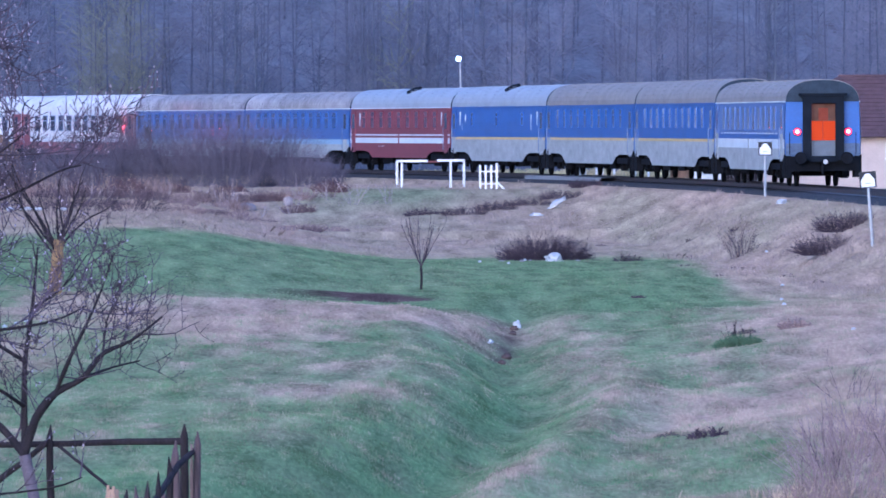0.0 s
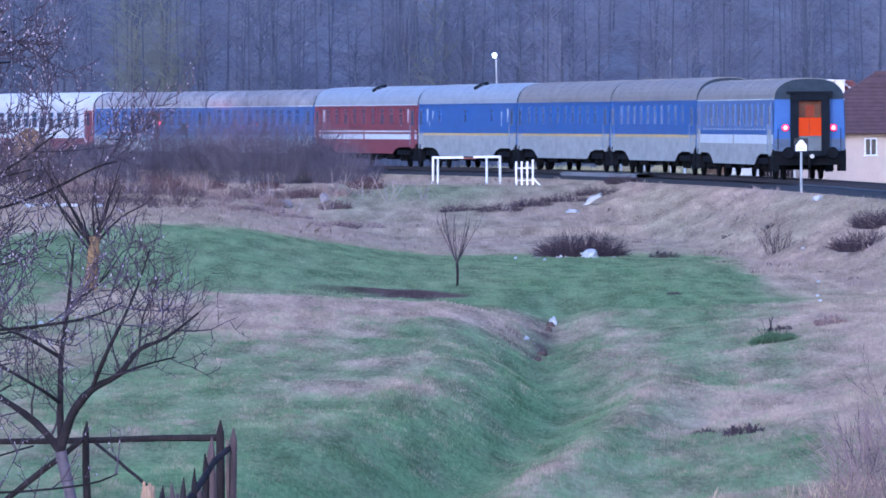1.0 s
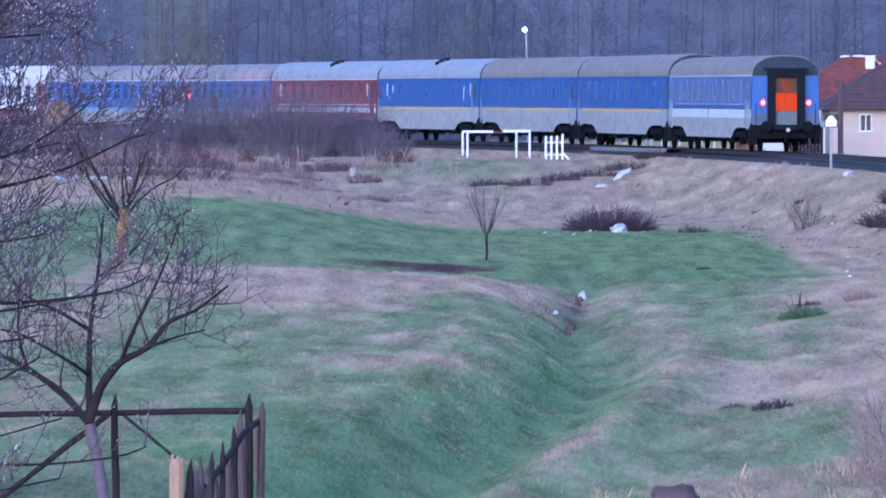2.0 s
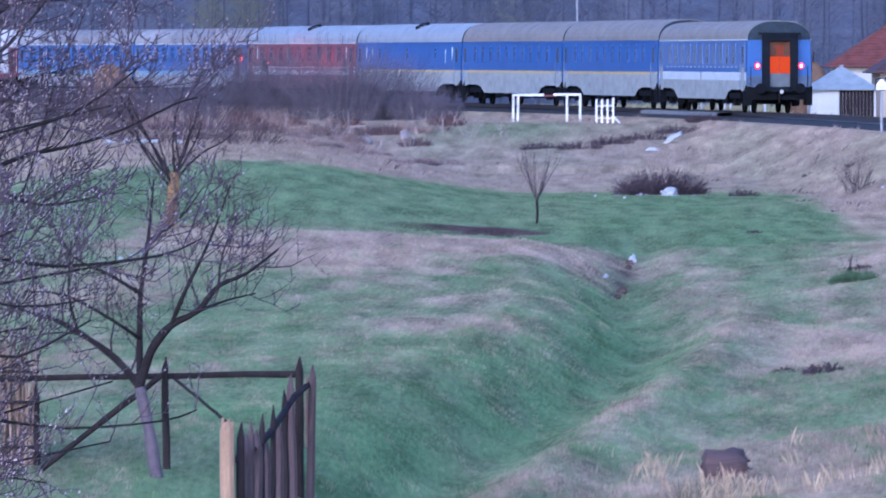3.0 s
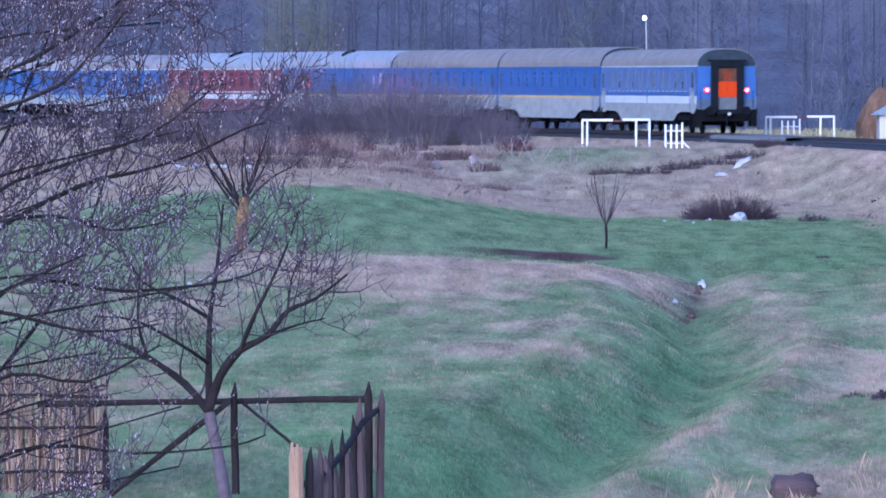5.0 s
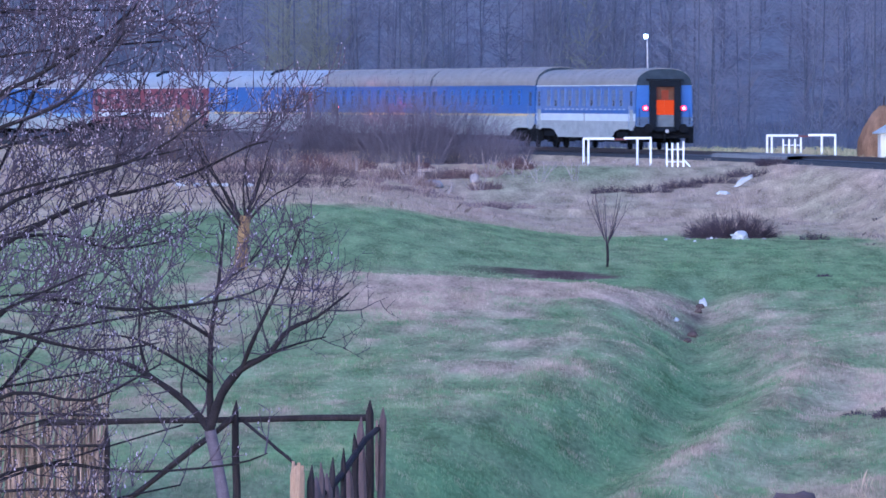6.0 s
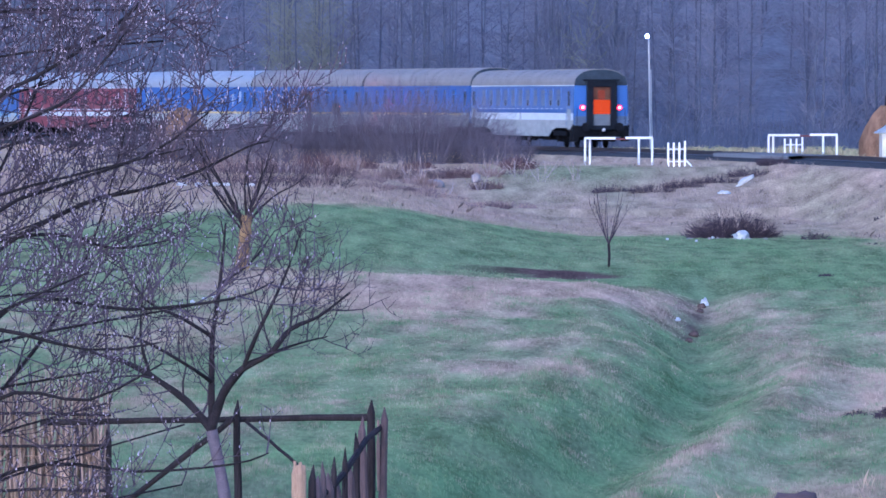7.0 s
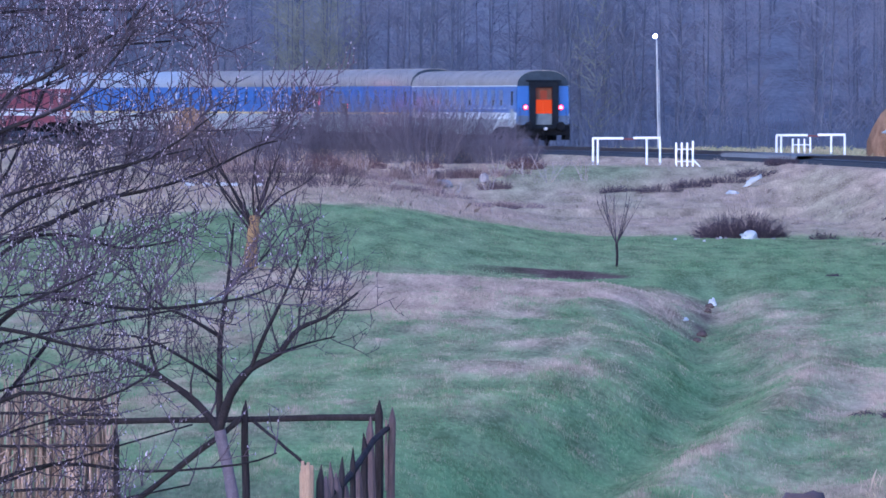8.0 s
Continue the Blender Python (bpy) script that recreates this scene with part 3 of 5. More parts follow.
def build_coach(kind):
    """One coach of the given livery, standing at the origin and heading along +x."""
    if kind == "tail":
        bands, mats, roof_m, h = [(0.58, 0), (1.42, 1), (1.78, 2), (1.98, 3)], [P_GREY, P_STRIPE, P_BLUE, P_DULL], ROOF_GREY, 0.84
        label, n, w, hh, zc = "blue and pale grey passenger coach with lit orange end door", 11, 1.0, 0.82, 2.56
    elif kind == "yellow":
        bands, mats, roof_m, h = [(0.6, 0), (1.63, 1), (1.75, 2)], [P_GREY, P_YELLOW, P_BLUE], ROOF_GREY, 1.0
        label, n, w, hh, zc = "blue and grey sleeping coach with a thin yellow stripe", 10, 0.72, 0.8, 2.6
    elif kind == "yellow_pale":
        bands, mats, roof_m, h = [(0.6, 0), (1.63, 1), (1.75, 2)], [P_GREY, P_YELLOW, P_BLUE], ROOF_PALE, 1.0
        label, n, w, hh, zc = "blue and grey coach with a yellow stripe and pale roof", 3, 0.6, 0.6, 2.6
    elif kind == "red":
        bands, mats, roof_m, h = [(0.68, 0), (1.42, 1), (1.69, 0), (1.80, 1), (1.87, 0)], [P_RED, P_STRIPE], ROOF_PALE, 0.98
        label, n, w, hh, zc = "dark red coach with two white stripes and pale roof", 9, 0.9, 0.8, 2.6
    elif kind == "blue":
        bands, mats, roof_m, h = [(0.62, 0), (1.34, 1), (1.6, 2)], [P_GREY, P_SKY, P_NAVY], ROOF_BROWN, 0.9
        label, n, w, hh, zc = "blue passenger coach with a pale band and dusty roof", 11, 1.0, 0.82, 2.58
    else:
        bands, mats, roof_m, h = [(0.66, 0), (1.4, 1), (1.58, 2)], [P_RED, P_STRIPE, P_LIGHT], ROOF_WHITE, 0.95
        label, n, w, hh, zc = "light grey and red passenger coach with pale roof", 11, 1.0, 0.85, 2.5
    root = thing("passenger_coach", label, "train coach", group="coaches of the train")
    for sgn in (-1, 1):
        part("side_wall", coach_shell(bands, mats, sgn), None, root)
    part("roof", roof_soup(h), [roof_m], root, smooth=False)
    part("underframe", UNDERFRAME, None, root, "dark oily frame and equipment boxes")
    wall = P_RED if kind in ("red", "light") else P_BLUE
    for sgn in (-1, 1):
        m = pose(sgn * (BODY / 2 - 0.0), 0, 0, 0, 0, 0 if sgn < 0 else 180)
        part("end_wall", end_wall(h, False), [wall], root, m=m)
        part("end_gable", end_wall(h, True), [GABLE], root, m=m)
        part("gangway", GANGWAY_ME, None, root, "black rubber gangway frame", m=m)
        for by in (-0.875, 0.875):
            part("buffer", BUFFER_ME, None, root, m=m @ pose(0, by, 0))
        bg = part("bogie", BOGIE, None, root, "dark bogie with two wheelsets", m=pose(sgn * 9.5, 0, 0))
        for x in (-1.28, 1.28):
            part("wheelset", WHEELS, None, bg, m=pose(x, 0, 0))
    pane_m = {"tail": PANE_PALE, "yellow": PANE_BLUE, "yellow_pale": PANE_BLUE, "red": PANE_RED, "blue": PANE_BLUE}.get(kind, PANE)
    fr, gl = window_pane(w, hh, PANEFRAME if kind == 'light' else P_RED if kind == 'red' else mats[-1], pane_m)
    rng = random.Random(len(kind))
    y = side_profile(zc) - 0.005
    span = BODY - 5.2
    for sgn in (-1, 1):
        for i in range(n):
            x = -span / 2 + span * (i + 0.5) / n
            o = part("window", fr, None, root, m=pose(x, sgn * y, zc, 0, 0, 0 if sgn > 0 else 180))
            part("pane", gl, None, o, "tinted glass, painted with pale sky on the tail coach", m=pose(0, 0.006, 0, rng.uniform(-0.3, 0.3), 0, rng.uniform(-0.3, 0.3)))
            # Small dark rectangles low in five of the panes.
            if kind == "tail" and i in (0, 1, 4, 7, 9):
                gap = Soup()
                gap.box(-0.2, 0.16, -0.01, 0.03, -0.41, -0.1)
                part("dark_pane_patch", gap, [PANE], o, "dark rectangle at the foot of the pane")
        for x in (-12.05, 12.05):
            d = Soup()
            dw = 0.85 if kind == "light" else 0.43
            zd = bands[-1][0] if kind != "red" else 1.87
            d.box(-dw, dw, -0.01, 0.018, 0.95, zd, 3)
            d.box(-dw, dw, -0.01, 0.018, zd, 3.05)
            d.box(-0.28, 0.28, 0.0, 0.026, 2.15, 2.9, 1)
            d.tube([(0.5, 0.05, 1.1), (0.5, 0.05, 2.2)], (0.018, 0.018), 6, 2)
            part("side_door", d, [P_RED if kind in ("red", "light") else mats[-1], PANE, PANEFRAME, mats[0]], root, m=pose(x, sgn * (HALF - 0.004), 0, 0, 0, 0 if sgn > 0 else 180))
        if kind in ("red", "yellow_pale"):
            for x, z0, z1, ww in ((-10.9, 2.3, 2.95, 0.22), (-9.3, 2.1, 2.8, 0.18), (10.4, 2.3, 2.95, 0.24), (8.9, 2.45, 2.85, 0.14), (4.6, 1.24, 1.3, 1.6) if kind == "red" else (9.8, 2.1, 2.35, 0.14)):
                bar = Soup()
                bar.box(x - ww / 2, x + ww / 2, -0.01, 0.012, z0, z1)
                part("marking", bar, [P_STRIPE], root, "faded white painted bar", m=pose(0, sgn * (HALF - 0.012), 0, 0, 0, 0 if sgn > 0 else 180))
        if kind in ("tail", "red"):
            seam = Soup()
            seam.box(-0.16, 0.16, -0.01, 0.012, 1.41, 1.89 if kind == "red" else 1.78)
            part("stripe_gap", seam, [mats[0]], root, m=pose(0, sgn * (HALF - 0.004), 0, 0, 0, 0 if sgn > 0 else 180))
        if kind == "tail":
            for i in range(18):
                dash = Soup()
                dash.box(-0.28, 0.28, -0.01, 0.01, 1.97, 2.02)
                part("stripe_dash", dash, [P_STRIPE], root, m=pose(-10.2 + 1.2 * i, sgn * (HALF - 0.003), 0, 0, 0, 0 if sgn > 0 else 180))
    gut = Soup()
    for sgn in (-1, 1):
        gut.box(-BODY / 2 + 0.03, BODY / 2 - 0.03, sgn * side_profile(3.19) - 0.03, sgn * side_profile(3.19) + 0.03, 3.165, 3.215)
    part("rain_gutter", gut, [P_STRIPE if kind in ("tail", "blue") else mats[-1]], root)
    vent = Soup()
    vent.prism([(-0.3, -0.06), (0.3, -0.06), (0.22, 0.015), (-0.22, 0.015)], pose(0, -0.16, 0), 0.32)
    vent = vent.mesh("roof_vent", [roof_m])
    for i in range(6):
        part("roof_vent", vent, None, root, m=pose(-9 + 3.6 * i, 0, 3.19 + h))
    if kind in ("red", "yellow_pale"):
        bar = Soup()
        bar.tube([(-1.5, 0.6, 3.19 + 0.95 * h + 0.06), (-1.1, 0.85, 3.19 + 0.87 * h + 0.06), (-0.7, 1.08, 3.19 + 0.72 * h + 0.06)], (0.1, 0.11, 0.1), 8, 0, True)
        part("roof_bar", bar, [RUBBER], root, "short black bar across the roof")
    if kind == "tail":
        x = -BODY / 2
        door = Soup()
        door.box(x - 0.1, x - 0.02, -0.47, 0.47, 1.13, 1.72)
        part("door_panel", door, [DOORLOW], root, "grey lower door panel")
        for sgn in (-1, 1):
            leaf = Soup()
            leaf.box(x - 0.11, x - 0.02, min(0.01 * sgn, 0.47 * sgn), max(0.01 * sgn, 0.47 * sgn), 1.73, 2.46)
            part("door_leaf", leaf, [DOORLIT], root, "orange door leaf lit from inside")
        top = Soup()
        top.box(x - 0.1, x - 0.02, -0.2, 0.16, 2.465, 2.95)
        part("door_window", top, [DOORTOP], root, "orange glass above the door, lit from inside")
        # Same window: its light fading outwards is painted as dimmer panes.
        for y0, y1, z0, z1 in ((-0.47, -0.2, 2.465, 3.1), (0.16, 0.47, 2.465, 3.1), (-0.2, 0.16, 2.95, 3.1)):
            pane = Soup()
            pane.box(x - 0.096, x - 0.02, y0, y1, z0, z1)
            part("dim_door_pane", pane, [DOORSIDE], root, "dim brownish glass beside the lit pane")
        for sgn in (-1, 1):
            dust = Soup()
            dust.box(x - 0.034, x - 0.025, min(sgn * 0.78, sgn * 1.4), max(sgn * 0.78, sgn * 1.4), 1.15, 1.62)
            part("dusty_panel", dust, [P_DUST], root, "lower end panel grey with brake dust")
        lint = Soup()
        lint.box(x - 0.12, x - 0.02, -0.52, 0.52, 3.1, 3.3)
        lint.box(x - 0.38, x - 0.02, -0.9, 0.9, 3.42, 3.5)
        part("door_lintel", lint, [RUBBER], root)
        for sgn in (-1, 1):
            tl = part("tail_light", Soup(), [BLACK], root, "red tail lamp, lit")
            hs = Soup()
            hs.tube([(x, sgn * 0.96, 2.06), (x - 0.1, sgn * 0.96, 2.06)], (0.16, 0.14), 16, 0, True)
            tl.data = hs.mesh("tail_light", [BLACK])
            le = Soup()
            le.tube([(x - 0.1, sgn * 0.96, 2.06), (x - 0.13, sgn * 0.96, 2.06)], (0.135, 0.12), 16, 0, True)
            part("lens", le, [TAIL], tl)
            le = Soup()
            le.tube([(x - 0.13, sgn * 0.96, 2.06), (x - 0.145, sgn * 0.96, 2.06)], (0.075, 0.055), 12, 0, True)
            part("bulb", le, [TAILCORE], tl)
            step = Soup()
            step.tube([(x - 0.02, sgn * 1.25, 1.2), (x - 0.09, sgn * 1.25, 1.22), (x - 0.09, sgn * 1.25, 2.0), (x - 0.02, sgn * 1.25, 2.02)], (0.015,) * 4, 6)
            part("grab_rail", step, [RUBBER], root)
        cp = Soup()
        cp.tube([(x, 0, 1.02), (x - 0.28, 0, 1.02)], (0.09, 0.07), 8, 0, True)
        cp.tube([(x - 0.25, 0, 1.0), (x - 0.3, 0.02, 0.7), (x - 0.22, 0.02, 0.45)], (0.05, 0.06, 0.05), 8, 0, True)
        part("coupling", cp, [UNDER], root)
        dk = Soup()
        dk.tube([(x - 0.4, -0.06, 0.93), (x - 0.44, -0.06, 0.93)], (0.085, 0.085), 16, 0, True)
        dk.tube([(x - 0.25, -0.06, 0.95), (x - 0.41, -0.06, 0.93)], (0.05, 0.05), 8, 0, True)
        part("coupling_disc", dk, [PLASTIC], root, "small white disc on the coupling")
        pl = Soup()
        pl.box(x - 0.06, x + 0.3, -1.38, 1.38, 0.58, 1.135)
        part("headstock", pl, [UNDER], root)
    return root


ORDER = ["tail", "yellow", "yellow", "yellow_pale", "red", "blue", "blue", "light", "light", "light", "light"]
PITCH = 26.4
MADE, COACHES = {}, []
for livery in ORDER:
    if livery in MADE:
        COACHES.append(copy_thing(MADE[livery], pose(0, 0, 0)))
    else:
        MADE[livery] = build_coach(livery)
        COACHES.append(MADE[livery])


def rear_at(t):
    """How far along the track the train's rear end is."""
    return -0.5 + 18.34 * t - 0.115 * t * t


def coach_pose(s):
    """A coach with its middle at s, on its two bogies."""
    xa, ya, _ = track(s - 9.5)
    xb, yb, _ = track(s + 9.5)
    return pose((xa + xb) / 2, (ya + yb) / 2, 0, 0, 0, math.degrees(math.atan2(yb - ya, xb - xa)))


def motions():
    for i, coach in enumerate(COACHES):
        walk(coach, [(t / 4, coach_pose(rear_at(t / 4) + PITCH * i + BODY / 2)) for t in range(33)])


# ---- the level crossing and the signs ----
CONCRETE = material("worn_concrete", (0.2, 0.2, 0.2, 1), 0.8, var=0.25, scale=1.5)


def spot(x, y, dz=0.0, rz=0.0):
    return pose(x, y, gz(x, y) + dz, 0, 0, rz)


def barrier(x, y, turn, width, mirrored=False):
    r = thing("white_barrier", "white-painted tubular barrier frame beside the level crossing", "barrier", pose(x, y, min(gz(x, y), gz(x + width, y)) - 0.05, 0, 0, turn), "barriers at the crossing")
    for px in (0.0, 0.22, width * 0.8, width):
        s = Soup()
        s.tube([(px, 0.25 * (px < 0.3), 0), (px, 0.25 * (px < 0.3), 1.25)], (0.055, 0.055), 8, 0, True)
        part("post", s, [WHITE], r)
    s = Soup()
    s.box(width * 0.4, width * 0.64, -0.03, 0.03, 1.2, 1.28)
    part("middle_bar", s, [REDSIGN], r, "faded dark red middle bar")
    for a, b, z in ((-0.03, width * 0.45, 1.28), (width * 0.6, width + 0.03, 1.3)):
        s = Soup()
        s.box(a, b, -0.06, 0.3 if a < 0 else 0.06, z - 0.06, z + 0.05)
        part("rail_bar", s, [WHITE], r)
    return r


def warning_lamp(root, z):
    """Two lit red lenses with an added black hood plate that hides them on the road side."""
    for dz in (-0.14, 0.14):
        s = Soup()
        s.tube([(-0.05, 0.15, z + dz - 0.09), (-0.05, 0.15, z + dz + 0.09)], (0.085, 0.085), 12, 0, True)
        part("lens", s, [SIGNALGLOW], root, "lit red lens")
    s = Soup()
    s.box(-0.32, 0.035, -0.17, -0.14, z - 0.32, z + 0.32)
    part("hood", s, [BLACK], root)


def build_crossing():
    barrier(6.5, 412, 3, 3.05)
    barrier(15.6, 432, 3, 3.25)
    for x, y, w in ((10.1, 405, 0.75), (16.5, 436, 0.85)):
        r = thing("stile", "white slatted stile beside the level crossing", "stile", spot(x, y, -0.05), "stiles at the crossing")
        for k in range(4):
            s = Soup()
            s.box(w * k / 3 - 0.045, w * k / 3 + 0.045, -0.03, 0.03, 0, 1.12 + 0.08 * (k == 3))
            part("slat", s, [WHITE], r)
        for z in (0.25, 0.8):
            s = Soup()
            s.box(0, w, 0.032, 0.06, z, z + 0.05)
            part("crossbar", s, [WHITE], r)
        s = Soup()
        s.tube([(w + 0.03, 0, 0.35), (w + 0.4, -0.1, -0.05)], (0.04, 0.04), 6, 0, True)
        part("brace", s, [WHITE], r)
    # crossing warning sign
    x, y = -7.72, 523.0
    r = thing("crossing_sign", "faded red crossbuck sign with warning lamps on a dark post", "crossing sign", spot(x, y))
    zt = 2.85 - gz(x, y)
    s = Soup()
    s.tube([(0, 0, 0), (0, 0, zt)], (0.09, 0.08), 10, 0, True)
    part("post", s, [WOODRED], r)
    for a in (35, -35):
        s = Soup()
        s.box(-0.55, 0.55, -0.12, -0.09, -0.09, 0.09)
        part("blade", s, [REDSIGN], r, m=pose(0, 0.0 if a > 0 else -0.04, zt - 0.2, 0, a, 0))
    warning_lamp(r, zt - 0.42)
    # an added red lamp, unseen behind the bushes, for red glints on the coaches
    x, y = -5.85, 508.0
    r = thing("hidden_red_lamp", "added hidden red lamp with a black hood on a low post", "signal", spot(x, y))
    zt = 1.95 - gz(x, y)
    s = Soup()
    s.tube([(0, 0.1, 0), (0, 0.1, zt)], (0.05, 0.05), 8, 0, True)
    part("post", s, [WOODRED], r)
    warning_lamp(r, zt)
    # lamp post beyond the track
    x, y = 10.93, 480.0
    r = thing("street_lamp", "slim grey lamp post with a lit white globe", "street lamp", spot(x, y))
    g = 5.72 - gz(x, y)
    s = Soup()
    s.tube([(0.12, 0, 0), (0.06, 0, g * 0.5), (0, 0, g)], (0.07, 0.055, 0.04), 10, 0, True)
    part("post", s, [GALV], r)
    s = Soup()
    s.tube([(0.22, 0.1, 0), (0.12, 0.05, g * 0.75)], (0.03, 0.025), 8, 0, True)
    part("stay", s, [GALV], r)
    o = part("globe", lathe([(0.04, -0.1), (0.1, -0.04), (0.115, 0.03), (0.08, 0.1), (0.03, 0.13)], 14), [LAMPGLOW], r, "lit white globe", smooth=True, m=pose(-0.08, 0, g + 0.1))
    # distance boards beside the track
    for x, y, hz, top, sc, lean in ((19.0, 336.0, 1.65, 0.44, 1.0, 0), (18.93, 276.5, 1.9, 0.44, 1.0, -4)):
        r = thing("distance_board", "white house-shaped marker on a black board and steel post", "trackside sign", pose(x, y, gz(x, y) - 0.1, 0, lean, 0), "marker boards along the track")
        s = Soup()
        s.tube([(0, 0, 0), (0, 0, hz + 0.2)], (0.05, 0.045), 8, 0, True)
        part("post", s, [GALV], r)
        s = Soup()
        s.box(-0.26, 0.26, -0.075, -0.05, hz, hz + top + 0.06)
        part("board", s, [BLACK], r)
        s = Soup()
        s.prism([(-0.21, hz + 0.03), (0.21, hz + 0.03), (0.21, hz + 0.24), (0.06, hz + top), (-0.06, hz + top), (-0.21, hz + 0.24)], pose(0, -0.082, 0), 0.006)
        part("marker", s, [WHITE], r)
        s = Soup()
        s.box(-0.09, 0.09, -0.088, -0.0825, hz + 0.12, hz + 0.15)
        part("bar", s, [GALV], r)


build_crossing()
sweep_track("crossing_deck", [(-1.5, -0.3, 0), (-1.45, -0.03, 0), (-0.84, -0.015, 0), (-0.83, -0.05, 0), (-0.66, -0.05, 0), (-0.65, -0.015, 0), (0.65, -0.015, 0), (0.66, -0.05, 0), (0.83, -0.05, 0), (0.84, -0.015, 0), (1.45, -0.03, 0), (1.5, -0.3, 0)],
            [CONCRETE], 62, 84, 2, "worn concrete deck of the level crossing", "crossing deck")


# ---- houses, shed and haystacks ----
def tiled_slope(roof, roof_m, a, b, c, d, rows):
    """Courses of tiles on the slope a-b (eave), c-d (ridge), each a piece of its own."""
    a, b, c, d = (Vector(q) for q in (a, b, c, d))
    n = (b - a).cross(d - a).normalized()
    for i in range(rows):
        soup = Soup()
        t0, t1 = i / rows, min((i + 1) / rows + 0.03, 1)
        p = [a.lerp(d, t0) + n * 0.035, b.lerp(c, t0) + n * 0.035, b.lerp(c, t1), a.lerp(d, t1)]
        q = [v - n * 0.05 for v in p]
        soup.v += [tuple(v) for v in p + q]
        for f in ((0, 1, 2, 3), (7, 6, 5, 4), (0, 4, 5, 1), (1, 5, 6, 2), (2, 6, 7, 3), (3, 7, 4, 0)):
            soup.f.append(f)
            soup.m.append(0)
        part("tile_course" if rows > 1 else "roof_sheet", soup, [roof_m], roof)


def house(name, label, x, y, turn, w, depth, eave, ridge, wall_m, roof_m, windows, hip=False, over=0.45, rows=16, chimney=None, door=None):
    g = -1.15
    r = thing(name, label, "house" if name == "house" else name.split("_")[-1], pose(x, y, g, 0, 0, turn))
    e, rd = eave - g, ridge - g
    s = Soup()
    s.box(0, w, 0, 0.3, 0, e)
    s.box(0, w, depth - 0.3, depth, 0, e)
    s.box(0, 0.3, 0.3, depth - 0.3, 0, e)
    s.box(w - 0.3, w, 0.3, depth - 0.3, 0, e)
    if not hip:
        for xx in (0.0, w - 0.25):
            s.prism([(0, e), (depth, e), (depth / 2, rd - 0.05)], pose(xx + 0.25, 0, 0, 0, 0, 90), 0.25)
    part("wall", s, [wall_m], r)
    t = Soup()
    o = over
    i = depth / 2 if hip else -o
    A, B, C, D = (-o, -o, e - 0.1), (w + o, -o, e - 0.1), (w + o, depth + o, e - 0.1), (-o, depth + o, e - 0.1)
    R1, R2 = (i, depth / 2, rd), (w - i, depth / 2, rd)
    t.tube([R1, R2], (0.09, 0.09), 8, 0, True)
    roof = part("roof", t, [roof_m], r)
    tiled_slope(roof, roof_m, A, B, R2, R1, rows)
    tiled_slope(roof, roof_m, C, D, R1, R2, rows)
    if hip:
        tiled_slope(roof, roof_m, D, A, R1, R1, rows)
        tiled_slope(roof, roof_m, B, C, R2, R2, rows)
    for wx, wz, ww, wh in windows:
        f = Soup()
        for a, b, c, d in ((wx - 0.07, wx, wz, wz + wh), (wx + ww, wx + ww + 0.07, wz, wz + wh), (wx - 0.07, wx + ww + 0.07, wz + wh, wz + wh + 0.07), (wx - 0.12, wx + ww + 0.12, wz - 0.09, wz), (wx + ww / 2 - 0.03, wx + ww / 2 + 0.03, wz, wz + wh)):
            f.box(a, b, -0.06, 0.05, c, d)
        win = part("window", f, [WHITE], r)
        p = Soup()
        p.box(wx, wx + ww, -0.02, 0.04, wz, wz + wh)
        part("pane", p, [GLASS], win, "dark glass")
    if chimney:
        cx, cz0, cz1 = chimney
        p = Soup()
        p.box(cx - 0.24, cx + 0.24, depth / 2 - 0.9, depth / 2 - 0.4, cz0 - g, cz1 - g)
        p.box(cx - 0.29, cx + 0.29, depth / 2 - 0.95, depth / 2 - 0.35, cz1 - g, cz1 - g + 0.08)
        part("chimney", p, [LIMEWALL], r)
    return r


house("house", "cream plastered house under a brown hipped tile roof", 25.5, 452, 0, 13, 8, 1.72, 4.7, PLASTER, TILE_DARK, [(1.55, 1.74, 0.5, 0.76), (3.3, 1.74, 0.5, 0.76), (6.2, 1.74, 0.5, 0.76), (9.0, 1.74, 0.5, 0.76)], hip=True)
cottage = house("house", "house with a weathered red tile roof and white chimney", 24.2, 470, 0, 8.4, 6.2, 2.0, 4.3, LIMEWALL, TILE_RED, [(2, 1, 0.9, 1.2)], hip=True, chimney=(4.55, 3.2, 4.35))
mortar = [(3.0, 3.0, 5.5), (3.6, 3.1, 5.52), (4.6, 3.05, 5.5), (5.0, 2.7, 5.22), (5.4, 2.2, 4.86), (5.0, 1.75, 4.54), (4.55, 1.3, 4.2), (4.1, 0.8, 3.83), (3.5, 0.25, 3.42)]
for k in (0, 1, 2, 3, 4, 6, 7):
    a, b = Vector(mortar[k]), Vector(mortar[k + 1])
    strip = Soup()
    strip.tube([a.lerp(b, 0.05), a.lerp(b, 0.5) + Vector((0, 0, 0.03)), a.lerp(b, 0.9)], (0.05, 0.08, 0.05), 6, 0, True)
    part("mortar_strip", strip, [LIMEWALL], cottage, "crumbling white mortar on the roof edge")
pole = thing("utility_pole", "weathered brown wooden pole beside the house", "pole", pose(25.75, 447.0, gz(25.75, 447.0)))
stem = Soup()
stem.tube([(0, 0, -0.1), (0, 0, 1.6), (0.02, 0, 3.1 - gz(25.75, 447.0))], (0.15, 0.14, 0.12), 10, 0, True)
part("shaft", stem, [WOODRED], pole)
foot = Soup()
foot.box(-0.3, 0.3, -0.3, 0.3, -0.1, 0.35)
part("footing", foot, [CONCRETE], pole, "grey concrete footing", bevel=0.03)
